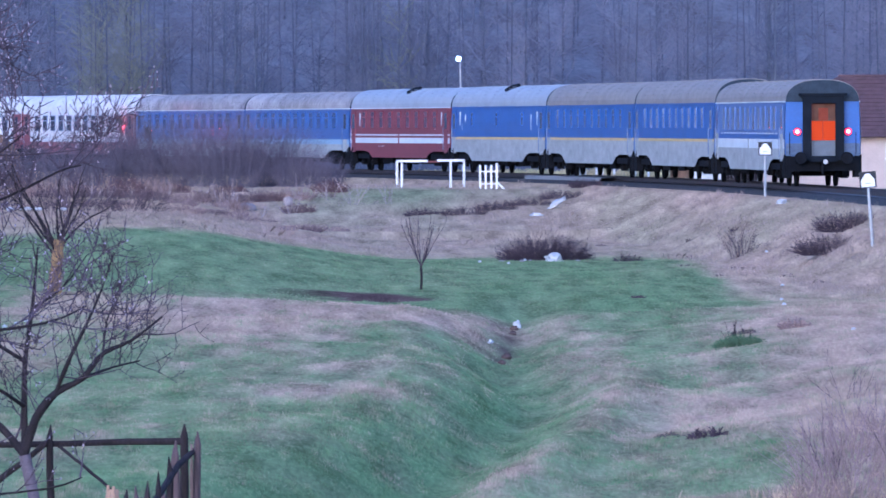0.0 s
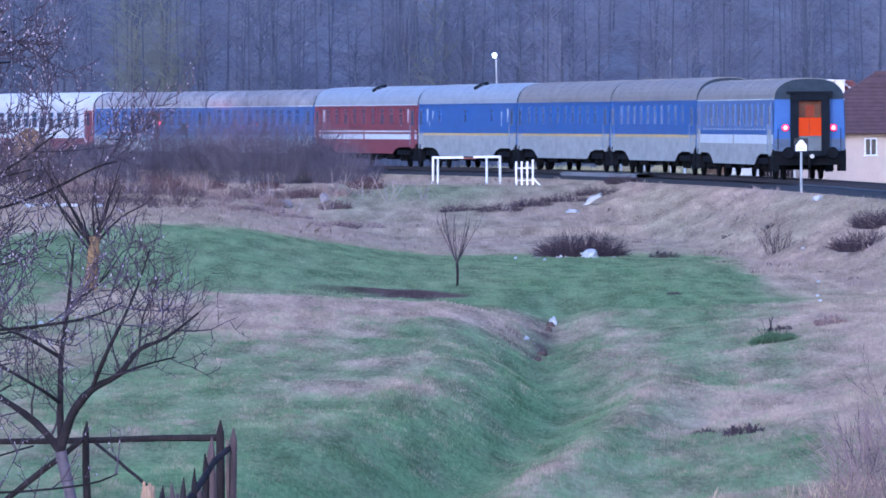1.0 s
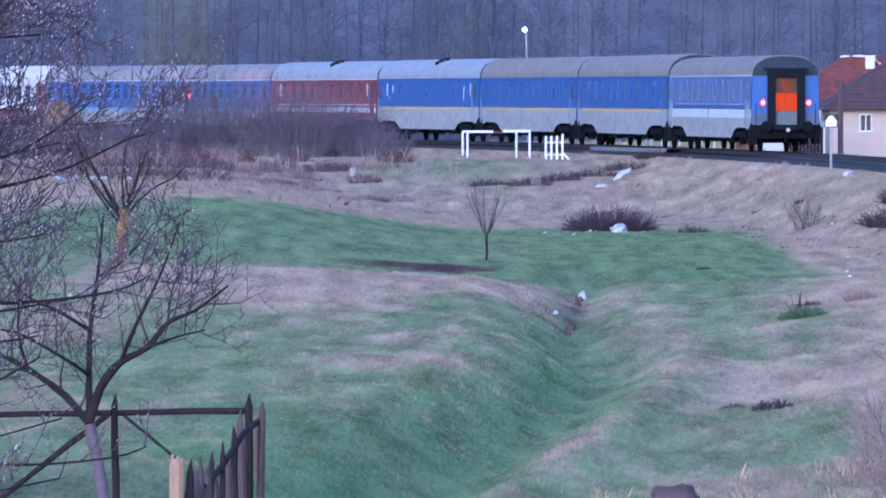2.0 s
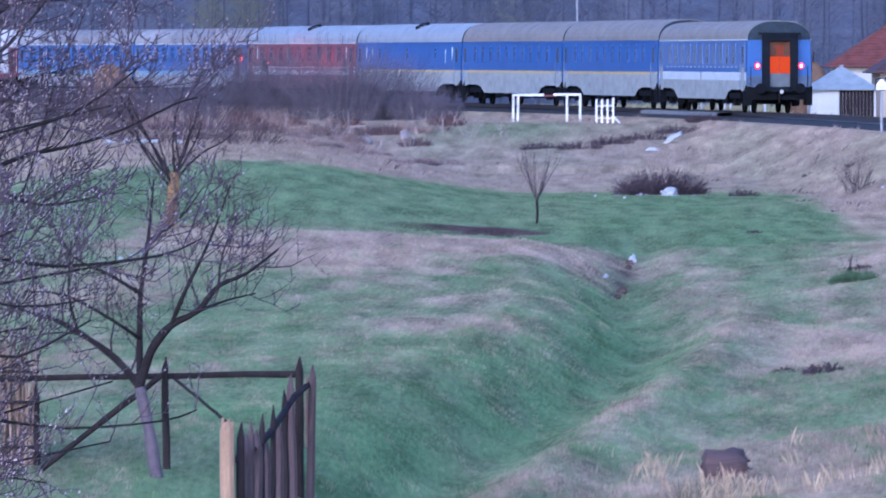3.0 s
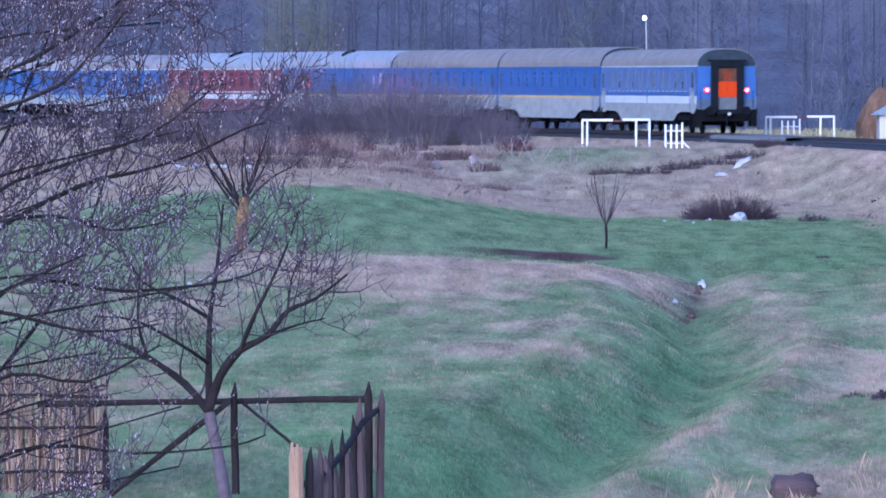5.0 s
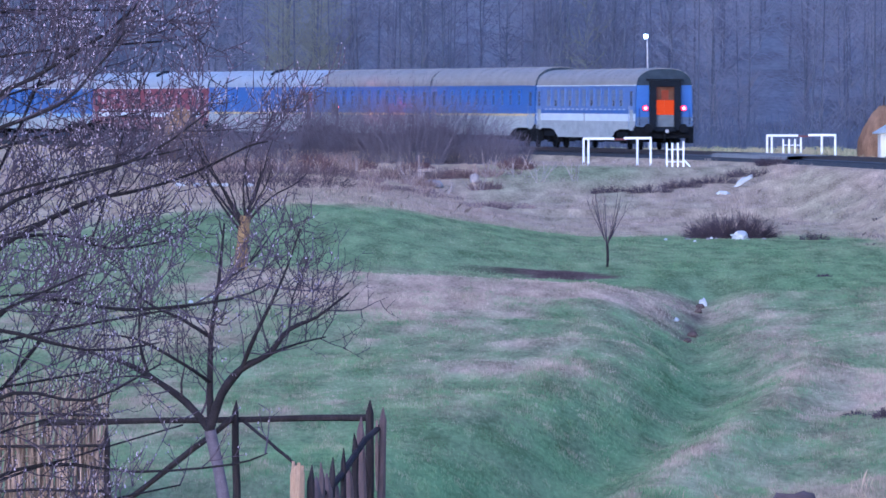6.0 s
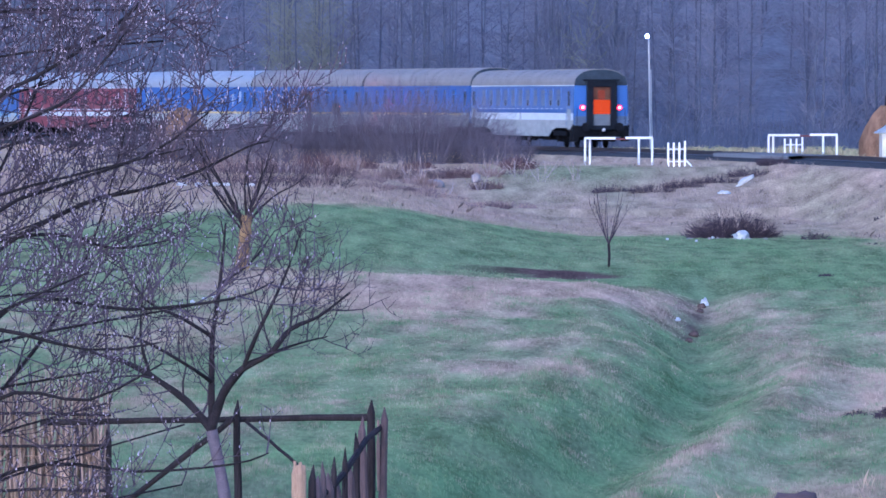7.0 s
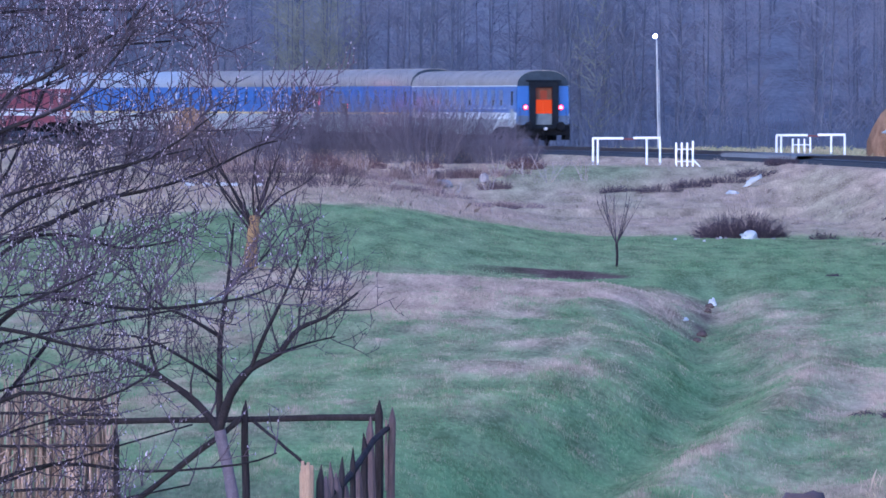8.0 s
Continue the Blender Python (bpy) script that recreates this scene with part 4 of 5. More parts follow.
shed = house("garden_shed", "whitewashed shed with a pale tin roof beside the track", 21.45, 441, 0, 3.2, 3.0, 0.92, 1.95, LIMEWALL, TIN, [], hip=True, over=0.25, rows=1)
planks = Soup()
for k in range(10):
    planks.box(1.42 + 0.17 * k, 1.42 + 0.17 * k + 0.155, -0.03 - 0.006 * (k % 3), 0.0, 0.05, 2.0)
part("plank_wall", planks, [WOOD], shed, "dark weathered plank front")


def haystack(x, y, r0, h):
    rng = random.Random(int(x * 10))
    g = gz(x, y)
    r = thing("haystack", "old brown haystack built round a pole", "haystack", pose(x, y, g), "haystacks")
    prof = [(r0 * 0.86, -0.05), (r0, h * 0.18), (r0 * 0.97, h * 0.4), (r0 * 0.78, h * 0.64), (r0 * 0.45, h * 0.86), (r0 * 0.12, h)]
    s = lathe(prof, 28)
    s.v = [(vx * (1 + rng.uniform(-0.06, 0.06)), vy * (1 + rng.uniform(-0.06, 0.06)), vz + rng.uniform(-0.06, 0.06)) for vx, vy, vz in s.v]
    part("hay", s, [HAY], r, smooth=True)
    t = Soup()
    for _ in range(900):
        a, u = rng.uniform(0, 6.283), rng.uniform(0, 0.97)
        k = u * (len(prof) - 1)
        i = int(k)
        rr = prof[i][0] + (prof[i + 1][0] - prof[i][0]) * (k - i)
        zz = prof[i][1] + (prof[i + 1][1] - prof[i][1]) * (k - i)
        p = Vector((rr * math.cos(a), rr * math.sin(a), zz))
        q = p + Vector((math.cos(a) * 0.1, math.sin(a) * 0.1, -rng.uniform(0.1, 0.4)))
        side = Vector((-math.sin(a), math.cos(a), 0)) * 0.02
        t.poly([p - side, p + side, q])
    part("loose_hay", t, [HAY], r)
    t = Soup()
    t.tube([(0, 0, h * 0.8), (0.05, 0, h + 0.5)], (0.05, 0.03), 6, 0, True)
    part("pole", t, [WOOD], r)


haystack(22.3, 456, 1.3, 3.1)
haystack(-12.6, 436, 1.5, 2.6)


# ---- grass ----
def blades(name, label, x, y, height, width, lean, seed, mat, dry=None, soft=False):
    """Grass as single bent blades, one for each place given."""
    rng = np.random.default_rng(seed)
    n = len(x)
    z = ground_z(x, y) - 0.02
    a = rng.uniform(-1.2, 1.2, n) if soft else rng.uniform(0, np.pi, n)
    wx, wy = np.cos(a) * width, np.sin(a) * width * 0.6
    lx, ly = rng.normal(0, lean, n) * height, rng.normal(0, lean, n) * height
    if soft:                                 # blades lean away over their own face
        far = np.abs(rng.normal(0, lean, n)) * height / np.hypot(wx, wy)
        lx, ly = -wy * far, wx * far
    p = np.stack([np.stack([x - wx, y - wy, z], -1), np.stack([x + wx, y + wy, z], -1),
                  np.stack([x + wx * 0.6 + lx * 0.35, y + wy * 0.6 + ly * 0.35, z + height * 0.6], -1),
                  np.stack([x + lx, y + ly, z + height], -1)], 1).reshape(-1, 3)
    i = np.arange(n) * 4
    f = np.stack([i, i + 1, i + 2, i + 3], -1)
    me = bpy.data.meshes.new(name)
    me.vertices.add(n * 4)
    me.vertices.foreach_set("co", p.reshape(-1).astype(np.float32))
    me.loops.add(n * 4)
    me.loops.foreach_set("vertex_index", f.reshape(-1).astype(np.int32))
    me.polygons.add(n)
    me.polygons.foreach_set("loop_start", i.astype(np.int32))
    me.update(calc_edges=True)
    d = dryness(x, y) if dry is None else dry
    d = np.clip(d + rng.normal(0, 0.1, n), 0, 1)
    me.attributes.new("dry", 'FLOAT', 'POINT').data.foreach_set("value", np.repeat(d, 4).astype(np.float32))
    me.materials.append(mat)
    if soft:
        nrm = np.tile(np.array((0.0, -0.25, 0.97)), (n * 4, 1)) + rng.normal(0, 0.12, (n, 1, 3)).repeat(4, 1).reshape(-1, 3)
        me.normals_split_custom_set_from_vertices(nrm / np.linalg.norm(nrm, axis=1, keepdims=True))
    return tagged(new(name, me), label, "grass", kind="stuff")


def scatter(n, y0, y1, u0, u1, seed):
    """Places thinning out with distance, in clumps."""
    rng = np.random.default_rng(seed)
    y = np.exp(rng.uniform(math.log(y0), math.log(y1), n))
    x = rng.uniform(u0, u1, n) * y
    k = 6
    y = np.repeat(y, k) + rng.normal(0, 0.12, n * k)
    x = np.repeat(x, k) + rng.normal(0, 0.07, n * k)
    return x, y


def build_grass():
    rng = np.random.default_rng(5)
    x, y = scatter(56000, 98, 330, -0.06, 0.085, 1)
    keep = (soil_patch(x, y) < rng.uniform(0.1, 0.7, len(x))) & (off_track(x, y) < -2.3)
    x, y = x[keep], y[keep]
    d = dryness(x, y)
    tuft = vnoise(x / 0.35, y / 2.5, 1.0, 21) * 0.6 + 0.4 * vnoise(x / 1.3, y / 9.0, 1.0, 23)
    h = (0.03 + 0.07 * tuft ** 1.5 + 0.03 * d * tuft) * rng.uniform(0.6, 1.3, len(x))
    mottle = 0.8 * (vnoise(x / 0.16, y / 1.3, 1.0, 61) - 0.5) + 0.4 * (vnoise(x / 0.5, y / 3.6, 1.0, 62) - 0.5)
    open_field = 1 - 0.7 * sstep(236, 250, y + 0.8 * np.minimum(x, 6))
    blades("meadow_grass", "short green meadow grass mixed with straw", x, y, h, 0.006 + 0.00004 * y, 0.4, 2, BLADE, np.clip(d + mottle * open_field, 0, 1), soft=True)
    x, y = scatter(44000, 190, 432, -0.055, 0.08, 3)
    d, q = dryness(x, y), off_track(x, y)
    keep = (d > 0.45) & (q < -2.3) & ((y > 300) | (q > -8))
    x, y = x[keep], y[keep]
    h = (0.05 + 0.2 * vnoise(x / 1.0, y / 3.0, 1.0, 22) ** 2) * rng.uniform(0.6, 1.3, len(x)) * (1 + 0.25 * sstep(4, -2, x))
    blades("dry_bank_grass", "tall straw-coloured dead grass on the railway bank", x, y, h, 0.010, 0.45, 4, BANK, np.clip(dryness(x, y) + 0.05, 0, 1), soft=True)
    # tall dead weeds where the meadow meets the garden
    x, y = scatter(900, 103, 119, 0.018, 0.085, 6)
    keep = vnoise(x / 0.6, y / 3.0, 1.0, 33) > 0.66
    x, y = x[keep], y[keep]
    blades("dead_weeds", "tall pale dead weeds and grass stalks", x, y, rng.uniform(0.08, 0.32, len(x)), 0.003, 0.22, 7, BLADE, np.full(len(x), 0.9))
    # verge and field beyond the track
    x, y = scatter(9000, 425, 600, -0.05, 0.075, 8)
    keep = (off_track(x, y) > 3) & (x < 26)
    x, y = x[keep], y[keep]
    blades("far_grass", "faded grass beyond the railway line", x, y, rng.uniform(0.15, 0.45, len(x)), 0.03, 0.4, 9, BLADE)


build_grass()


# ---- bare trees ----
def wander(rng, p, d, length, steps, bend, lift):
    pts = [Vector(p)]
    d = Vector(d).normalized()
    for _ in range(steps):
        d = (d + Vector((rng.gauss(0, bend), rng.gauss(0, bend), rng.gauss(0, bend) + lift))).normalized()
        pts.append(pts[-1] + d * (length / steps))
    return pts


def twigs(soup, rng, pts, rad, level, count, length, spread=0.8, lift=0.12, budsoup=None, bud=0.01, nbud=3, rmin=0.002, mat=0, first=0.15, bend=0.16):
    """Side shoots along a limb, with shoots of their own down to level 0."""
    seg = len(pts) - 1
    for k in range(count):
        u = first + (1 - first) * (k + rng.random()) / count
        i = min(int(u * seg), seg - 1)
        p = pts[i].lerp(pts[i + 1], u * seg - i)
        d = (pts[i + 1] - pts[i]).normalized()
        side = Vector((rng.gauss(0, 1), rng.gauss(0, 1), rng.gauss(0, 1) + 0.3))
        side = (side - d * side.dot(d)).normalized()
        dirn = d * (1 - spread * 0.5) + side * spread
        ln = length * rng.uniform(0.45, 1.15) * (1 - 0.35 * u)
        r = max(rad * rng.uniform(0.3, 0.5), rmin)
        q = wander(rng, p, dirn, ln, 4, bend, lift)
        soup.tube(q, [r, r * 0.85, r * 0.7, r * 0.5, max(r * 0.3, rmin * 0.6)], 3 if level < 2 else 4, mat)
        if budsoup is not None and level <= 1:
            for _ in range(nbud):
                j = rng.randrange(1, 5)
                c = q[j] + Vector((rng.gauss(0, bud), rng.gauss(0, bud), rng.gauss(0, bud)))
                w = bud * rng.uniform(0.6, 1.3)
                budsoup.tube([c - Vector((0, 0, w * 0.8)), c + Vector((0, 0, w))], (w * 0.7, w * 0.15), 3)
        if level > 0:
            twigs(soup, rng, q, r, level - 1, max(2, int(count * 0.55)), length * 0.5, spread, lift, budsoup, bud, nbud, rmin, mat, 0.2, bend)


def smooth_line(pts, n=3):
    """A finer line through the points given."""
    pts = [Vector(p) for p in pts]
    out = []
    for i in range(len(pts) - 1):
        a, b, c, d = pts[max(i - 1, 0)], pts[i], pts[i + 1], pts[min(i + 2, len(pts) - 1)]
        for k in range(n):
            t = k / n
            out.append(0.5 * ((2 * b) + (c - a) * t + (2 * a - 5 * b + 4 * c - d) * t * t + (3 * b - a - 3 * c + d) * t ** 3))
    return out + [pts[-1]]


def limb(soup, pts, r0, r1, n=6, mat=0, rng=None, knots=0.0):
    q = smooth_line(pts)
    m = len(q) - 1
    soup.tube(q, [(r0 + (r1 - r0) * i / m) * (1 + (rng.uniform(-knots, knots) if rng else 0)) for i in range(m + 1)], n, mat)
    return q


def build_apple_tree():
    rng = random.Random(11)
    x, y = -2.62, 110.7
    g = gz(x, y)
    r = thing("apple_tree", "bare apple tree with a whitewashed trunk beside the fence", "tree", pose(x, y, g - 0.05))
    s = Soup()
    fork = (-0.22, 0, 1.16)
    limb(s, [(0.02, 0, -0.02), (-0.02, 0, 0.1), (-0.1, 0.02, 0.6), fork], 0.085, 0.072, 10, 0, rng, 0.1)
    part("trunk", s, [LIME], r, "whitewashed lower trunk", smooth=True)
    s, b, t = Soup(), Soup(), Soup()
    limbs = [
        ([fork, (-0.52, 0.2, 1.5), (-0.98, 0.35, 1.82), (-1.35, 0.5, 2.0), (-1.75, 0.7, 2.1)], 0.075, 0.02),
        ([fork, (-0.22, 0.1, 1.75), (-0.21, 0.15, 2.3), (-0.12, 0.2, 2.95), (-0.05, 0.3, 3.7)], 0.07, 0.015),
        ([fork, (-0.08, -0.1, 1.6), (0.17, -0.2, 1.92), (0.5, -0.25, 2.1), (0.75, -0.2, 2.4), (1.1, -0.2, 2.56), (1.48, -0.1, 2.85)], 0.08, 0.014),
        ([(0.17, -0.2, 1.92), (0.35, -0.5, 2.35), (0.55, -0.6, 2.75), (0.75, -0.7, 3.2), (0.9, -0.7, 3.65)], 0.04, 0.01),
        ([(0.5, -0.25, 2.1), (0.85, 0.1, 2.22), (1.2, 0.25, 2.3)], 0.03, 0.008),
        ([(-0.21, 0.15, 2.3), (-0.6, -0.2, 2.55), (-1.0, -0.3, 2.75), (-1.3, -0.4, 3.2)], 0.035, 0.01),
        ([(-0.22, 0.1, 1.75), (-0.55, -0.5, 2.0), (-1.1, -0.7, 2.3), (-1.6, -0.7, 2.35)], 0.035, 0.01),
        ([(-0.12, 0.2, 2.95), (0.25, 0.3, 3.2), (0.55, 0.4, 3.6)], 0.025, 0.008),
        ([(0.75, -0.2, 2.4), (0.8, 0.0, 2.8), (1.0, 0.1, 3.3)], 0.022, 0.007),
        ([(-0.98, 0.35, 1.82), (-1.1, 0.3, 2.3), (-1.05, 0.2, 3.0)], 0.03, 0.008),
    ]
    for pts, r0, r1 in limbs:
        q = limb(s, pts, r0 * 0.8, r1, 6, 0, rng, 0.14)
        twigs(t, rng, q, r1 + 0.012, 2, 9, 1.15, 0.85, 0.14, b, 0.006, 0, 0.0055, 0, 0.12, 0.22)
    part("limb", s, [BARK], r, "dark knotted limbs", smooth=True)
    tagged(part("twig_crown", t, [TWIG], r, "fine bare twigs"), kind="stuff")
    tagged(part("bud_mass", b, [BUD], r, "pale swelling buds"), kind="stuff")


def build_near_tree():
    """A tall fruit tree close by, whose budding branches reach in."""
    rng = random.Random(3)
    x, y = -4.1, 62.0
    r = thing("plum_tree", "large budding plum tree with long low branches", "tree", pose(x, y, gz(x, y) - 0.05))
    z0 = gz(x, y) - 0.05

    def w(u, v, d=0.0):
        """Local place for metres right of the line of sight at the tree and height."""
        return (u - x, d, v - z0)
    s, t, b = Soup(), Soup(), Soup()
    limb(s, [(0, 0, 0), (0.05, 0, 1.0), (0.0, 0.1, 2.2), (0.1, 0, 3.6), (0.05, 0, 5.2), (0.1, 0, 6.5)], 0.2, 0.05, 12, 0, rng, 0.05)
    part("trunk", s, [BARK], r, smooth=True)
    s = Soup()
    limbs = [
        ([w(-4.1, 1.2), w(-3.4, 2.0), w(-3.05, 2.5), (-0.0 + (-2.8 - x), 0, 2.64 - z0), w(-2.3, 2.95), w(-1.98, 3.25)], 0.035, 0.012),
        ([w(-4.1, 0.2), w(-3.4, 1.25), w(-3.05, 1.72), w(-2.62, 1.9), w(-2.0, 2.12, -0.3), w(-1.6, 2.4, -0.3)], 0.03, 0.008),
        ([w(-4.05, 0.4), w(-3.2, 1.35, 0.4), w(-2.5, 1.76, 0.5), w(-2.1, 1.86, 0.5), w(-1.72, 1.98, 0.5), w(-1.35, 2.16, 0.5), w(-1.2, 2.2, 0.5)], 0.03, 0.007),
        ([w(-4.0, 0.1), w(-3.2, 0.85, -0.5), w(-2.8, 1.13, -0.6), w(-2.15, 1.06, -0.6), w(-1.45, 1.13, -0.6), w(-1.15, 1.25, -0.6)], 0.03, 0.007),
        ([w(-4.0, -0.9), w(-3.3, -0.25, 0.3), w(-2.75, -0.03, 0.3), w(-2.1, -0.08, 0.3), w(-1.45, -0.03, 0.3), w(-1.2, 0.05, 0.3)], 0.028, 0.006),
        ([w(-4.0, 0.6), w(-3.3, 1.4, 0.8), w(-2.7, 1.55, 0.9), w(-2.3, 1.45, 0.9), w(-1.95, 1.5, 0.9)], 0.03, 0.008),
        ([w(-4.0, 2.0), w(-3.4, 2.9), w(-3.0, 3.4), w(-2.75, 4.0)], 0.04, 0.012),
        ([w(-4.0, -0.4), w(-3.4, 0.2, -0.6), w(-2.9, 0.5, -0.8), w(-2.4, 0.45, -0.8), w(-1.9, 0.7, -0.8)], 0.03, 0.008),
        ([w(-4.0, 1.6), w(-3.2, 2.2, -0.6), w(-2.6, 2.45, -0.7), w(-2.3, 2.75, -0.7), w(-2.15, 2.95, -0.7)], 0.03, 0.008),
        ([w(-4.0, -0.7), w(-3.2, 0.3, 0.6), w(-2.7, 0.95, 0.8), w(-2.4, 1.6, 0.8), w(-2.2, 2.3, 0.8)], 0.028, 0.008),
        ([w(-4.0, 0.9), w(-3.1, 0.95, -1.0), w(-2.4, 0.8, -1.1), w(-1.9, 0.85, -1.1)], 0.028, 0.007),
        ([w(-4.0, -1.3), w(-3.3, -0.6, -0.8), w(-2.8, -0.35, -0.9), w(-2.2, -0.4, -0.9)], 0.028, 0.007),
        ([w(-4.0, 2.6), w(-3.5, 3.2, 0.6), w(-2.95, 3.4, 0.8), w(-2.65, 3.8, 0.8)], 0.03, 0.009),
        ([w(-4.0, 0.3), w(-3.6, 1.2, 1.2), w(-3.1, 2.0, 1.3), w(-2.7, 2.9, 1.3)], 0.03, 0.009),
    ]
    for k in range(17):
        v = 3.4 - 0.33 * k if k < 16 else 0.9
        reach = rng.uniform(1.4, 2.35)
        dd = rng.uniform(-1.6, 1.6)
        limbs.append(([w(-4.05, v - 1.0), w(-3.75, v - 0.4, dd * 0.5), w(-3.3, v, dd * 0.8), w(-4.05 + reach, v + rng.uniform(0, 0.5), dd)], 0.03, 0.008))
    for pts, r0, r1 in limbs:
        q = limb(s, pts, r0 * 0.7, r1 * 0.75, 6, 0, rng, 0.14)
        low = pts[-1][2] + z0 < 0.95 and pts[-1][0] + x > -2.0
        twigs(t, rng, q, r1 * 0.6 + 0.012, 2, 5 if low else 12, 0.7 if low else 0.95, 0.72, 0.08, b, 0.008, 2, 0.005, 0, 0.2, 0.1)
    part("limb", s, [BARK], r, "long dark branches", smooth=True)
    tagged(part("twig_crown", t, [PLUMTWIG], r, "dense fine twigs"), kind="stuff")
    tagged(part("bud_mass", b, [BUD], r, "pale purple buds"), kind="stuff")


def build_lichen_tree():
    rng = random.Random(8)
    x, y = -5.14, 232.0
    r = thing("pollard_tree", "small pollarded tree with ochre lichen on its trunk", "tree", pose(x, y, gz(x, y) - 0.05))
    s = Soup()
    limb(s, [(-0.02, 0, 0), (0, 0, 0.5), (0.06, 0, 1.0), (0.1, 0, 1.45)], 0.19, 0.14, 10, 0, rng, 0.12)
    part("trunk", s, [LICHEN], r, smooth=True)
    s, t = Soup(), Soup()
    for k in range(12):
        a = 2.4 * k + rng.uniform(-0.4, 0.4)
        d = Vector((math.cos(a) * 0.75, math.sin(a) * 0.5, 1.0))
        q = wander(rng, (0.1 * (k % 3) * 0.5, 0, rng.uniform(0.9, 1.45)), d, rng.uniform(1.6, 3.3), 7, 0.13, 0.1)
        s.tube(q, [0.04 - 0.0045 * i for i in range(8)], 5)
        twigs(t, rng, q, 0.02, 1, 7, 0.8, 0.65, 0.2, None, rmin=0.007)
    part("limb", s, [BARK], r)
    tagged(part("twig_crown", t, [TWIG], r), kind="stuff")


def build_young_tree():
    rng = random.Random(5)
    x, y = 4.86, 265.0
    r = thing("young_tree", "slender young bare tree with upright shoots in the meadow", "tree", pose(x, y, gz(x, y) - 0.05))
    s = Soup()
    limb(s, [(0, 0, 0), (0.02, 0, 0.4), (0, 0, 0.75)], 0.036, 0.04, 8, 0, rng, 0.06)
    part("trunk", s, [BARK], r, smooth=True)
    s, t = Soup(), Soup()
    for k in range(12):
        a = k * 0.52 + rng.uniform(-0.2, 0.2)
        d = Vector((math.cos(a) * 0.75, math.sin(a) * 0.6, 1.2))
        q = wander(rng, (0, 0, 0.7 + 0.06 * rng.random()), d, rng.uniform(1.0, 1.9), 6, 0.06, 0.12)
        s.tube(q, [0.015 - 0.0018 * i for i in range(7)], 4)
        twigs(t, rng, q, 0.011, 0, 4, 0.45, 0.45, 0.25, None, rmin=0.006)
    part("limb", s, [TWIG], r)
    tagged(part("twig_crown", t, [TWIG], r), kind="stuff")


def bush(x, y, w, h, n, seed, name, label, rad=0.011, mat=None, droop=0.0, category="bush", group="", depth=None):
    rng = random.Random(seed)
    r = thing(name, label, category, pose(x, y, gz(x, y) - 0.08), group)
    s = Soup()
    depth = depth or w * 0.6
    for _ in range(n):
        px, py = rng.uniform(-0.5, 0.5) * w * 0.8, rng.uniform(-0.5, 0.5) * depth
        edge = 1 - (abs(px) / (w * 0.5)) ** 2 * 0.55
        d = Vector((px / w * 1.3 + rng.gauss(0, 0.3), rng.gauss(0, 0.3), 1.0 - droop * rng.random() * 1.5))
        q = wander(rng, (px, py, 0), d, h * edge * rng.uniform(0.6, 1.12), 4, 0.12, 0.03 - droop * 0.2)
        s.tube(q, [rad, rad * 0.9, rad * 0.75, rad * 0.6, rad * 0.35], 3)
        for j in (1, 2, 3):
            if rng.random() < 0.8:
                e = (q[j + 1] - q[j]).normalized() + Vector((rng.gauss(0, 0.6), rng.gauss(0, 0.6), rng.gauss(0.1, 0.3)))
                k = wander(rng, q[j], e, h * 0.32 * rng.uniform(0.5, 1.2), 2, 0.15, 0.05)
                s.tube(k, [rad * 0.7, rad * 0.55, rad * 0.3], 3)
    tagged(part("stem_tangle", s, [mat or TWIG], r), kind="stuff")
    return r


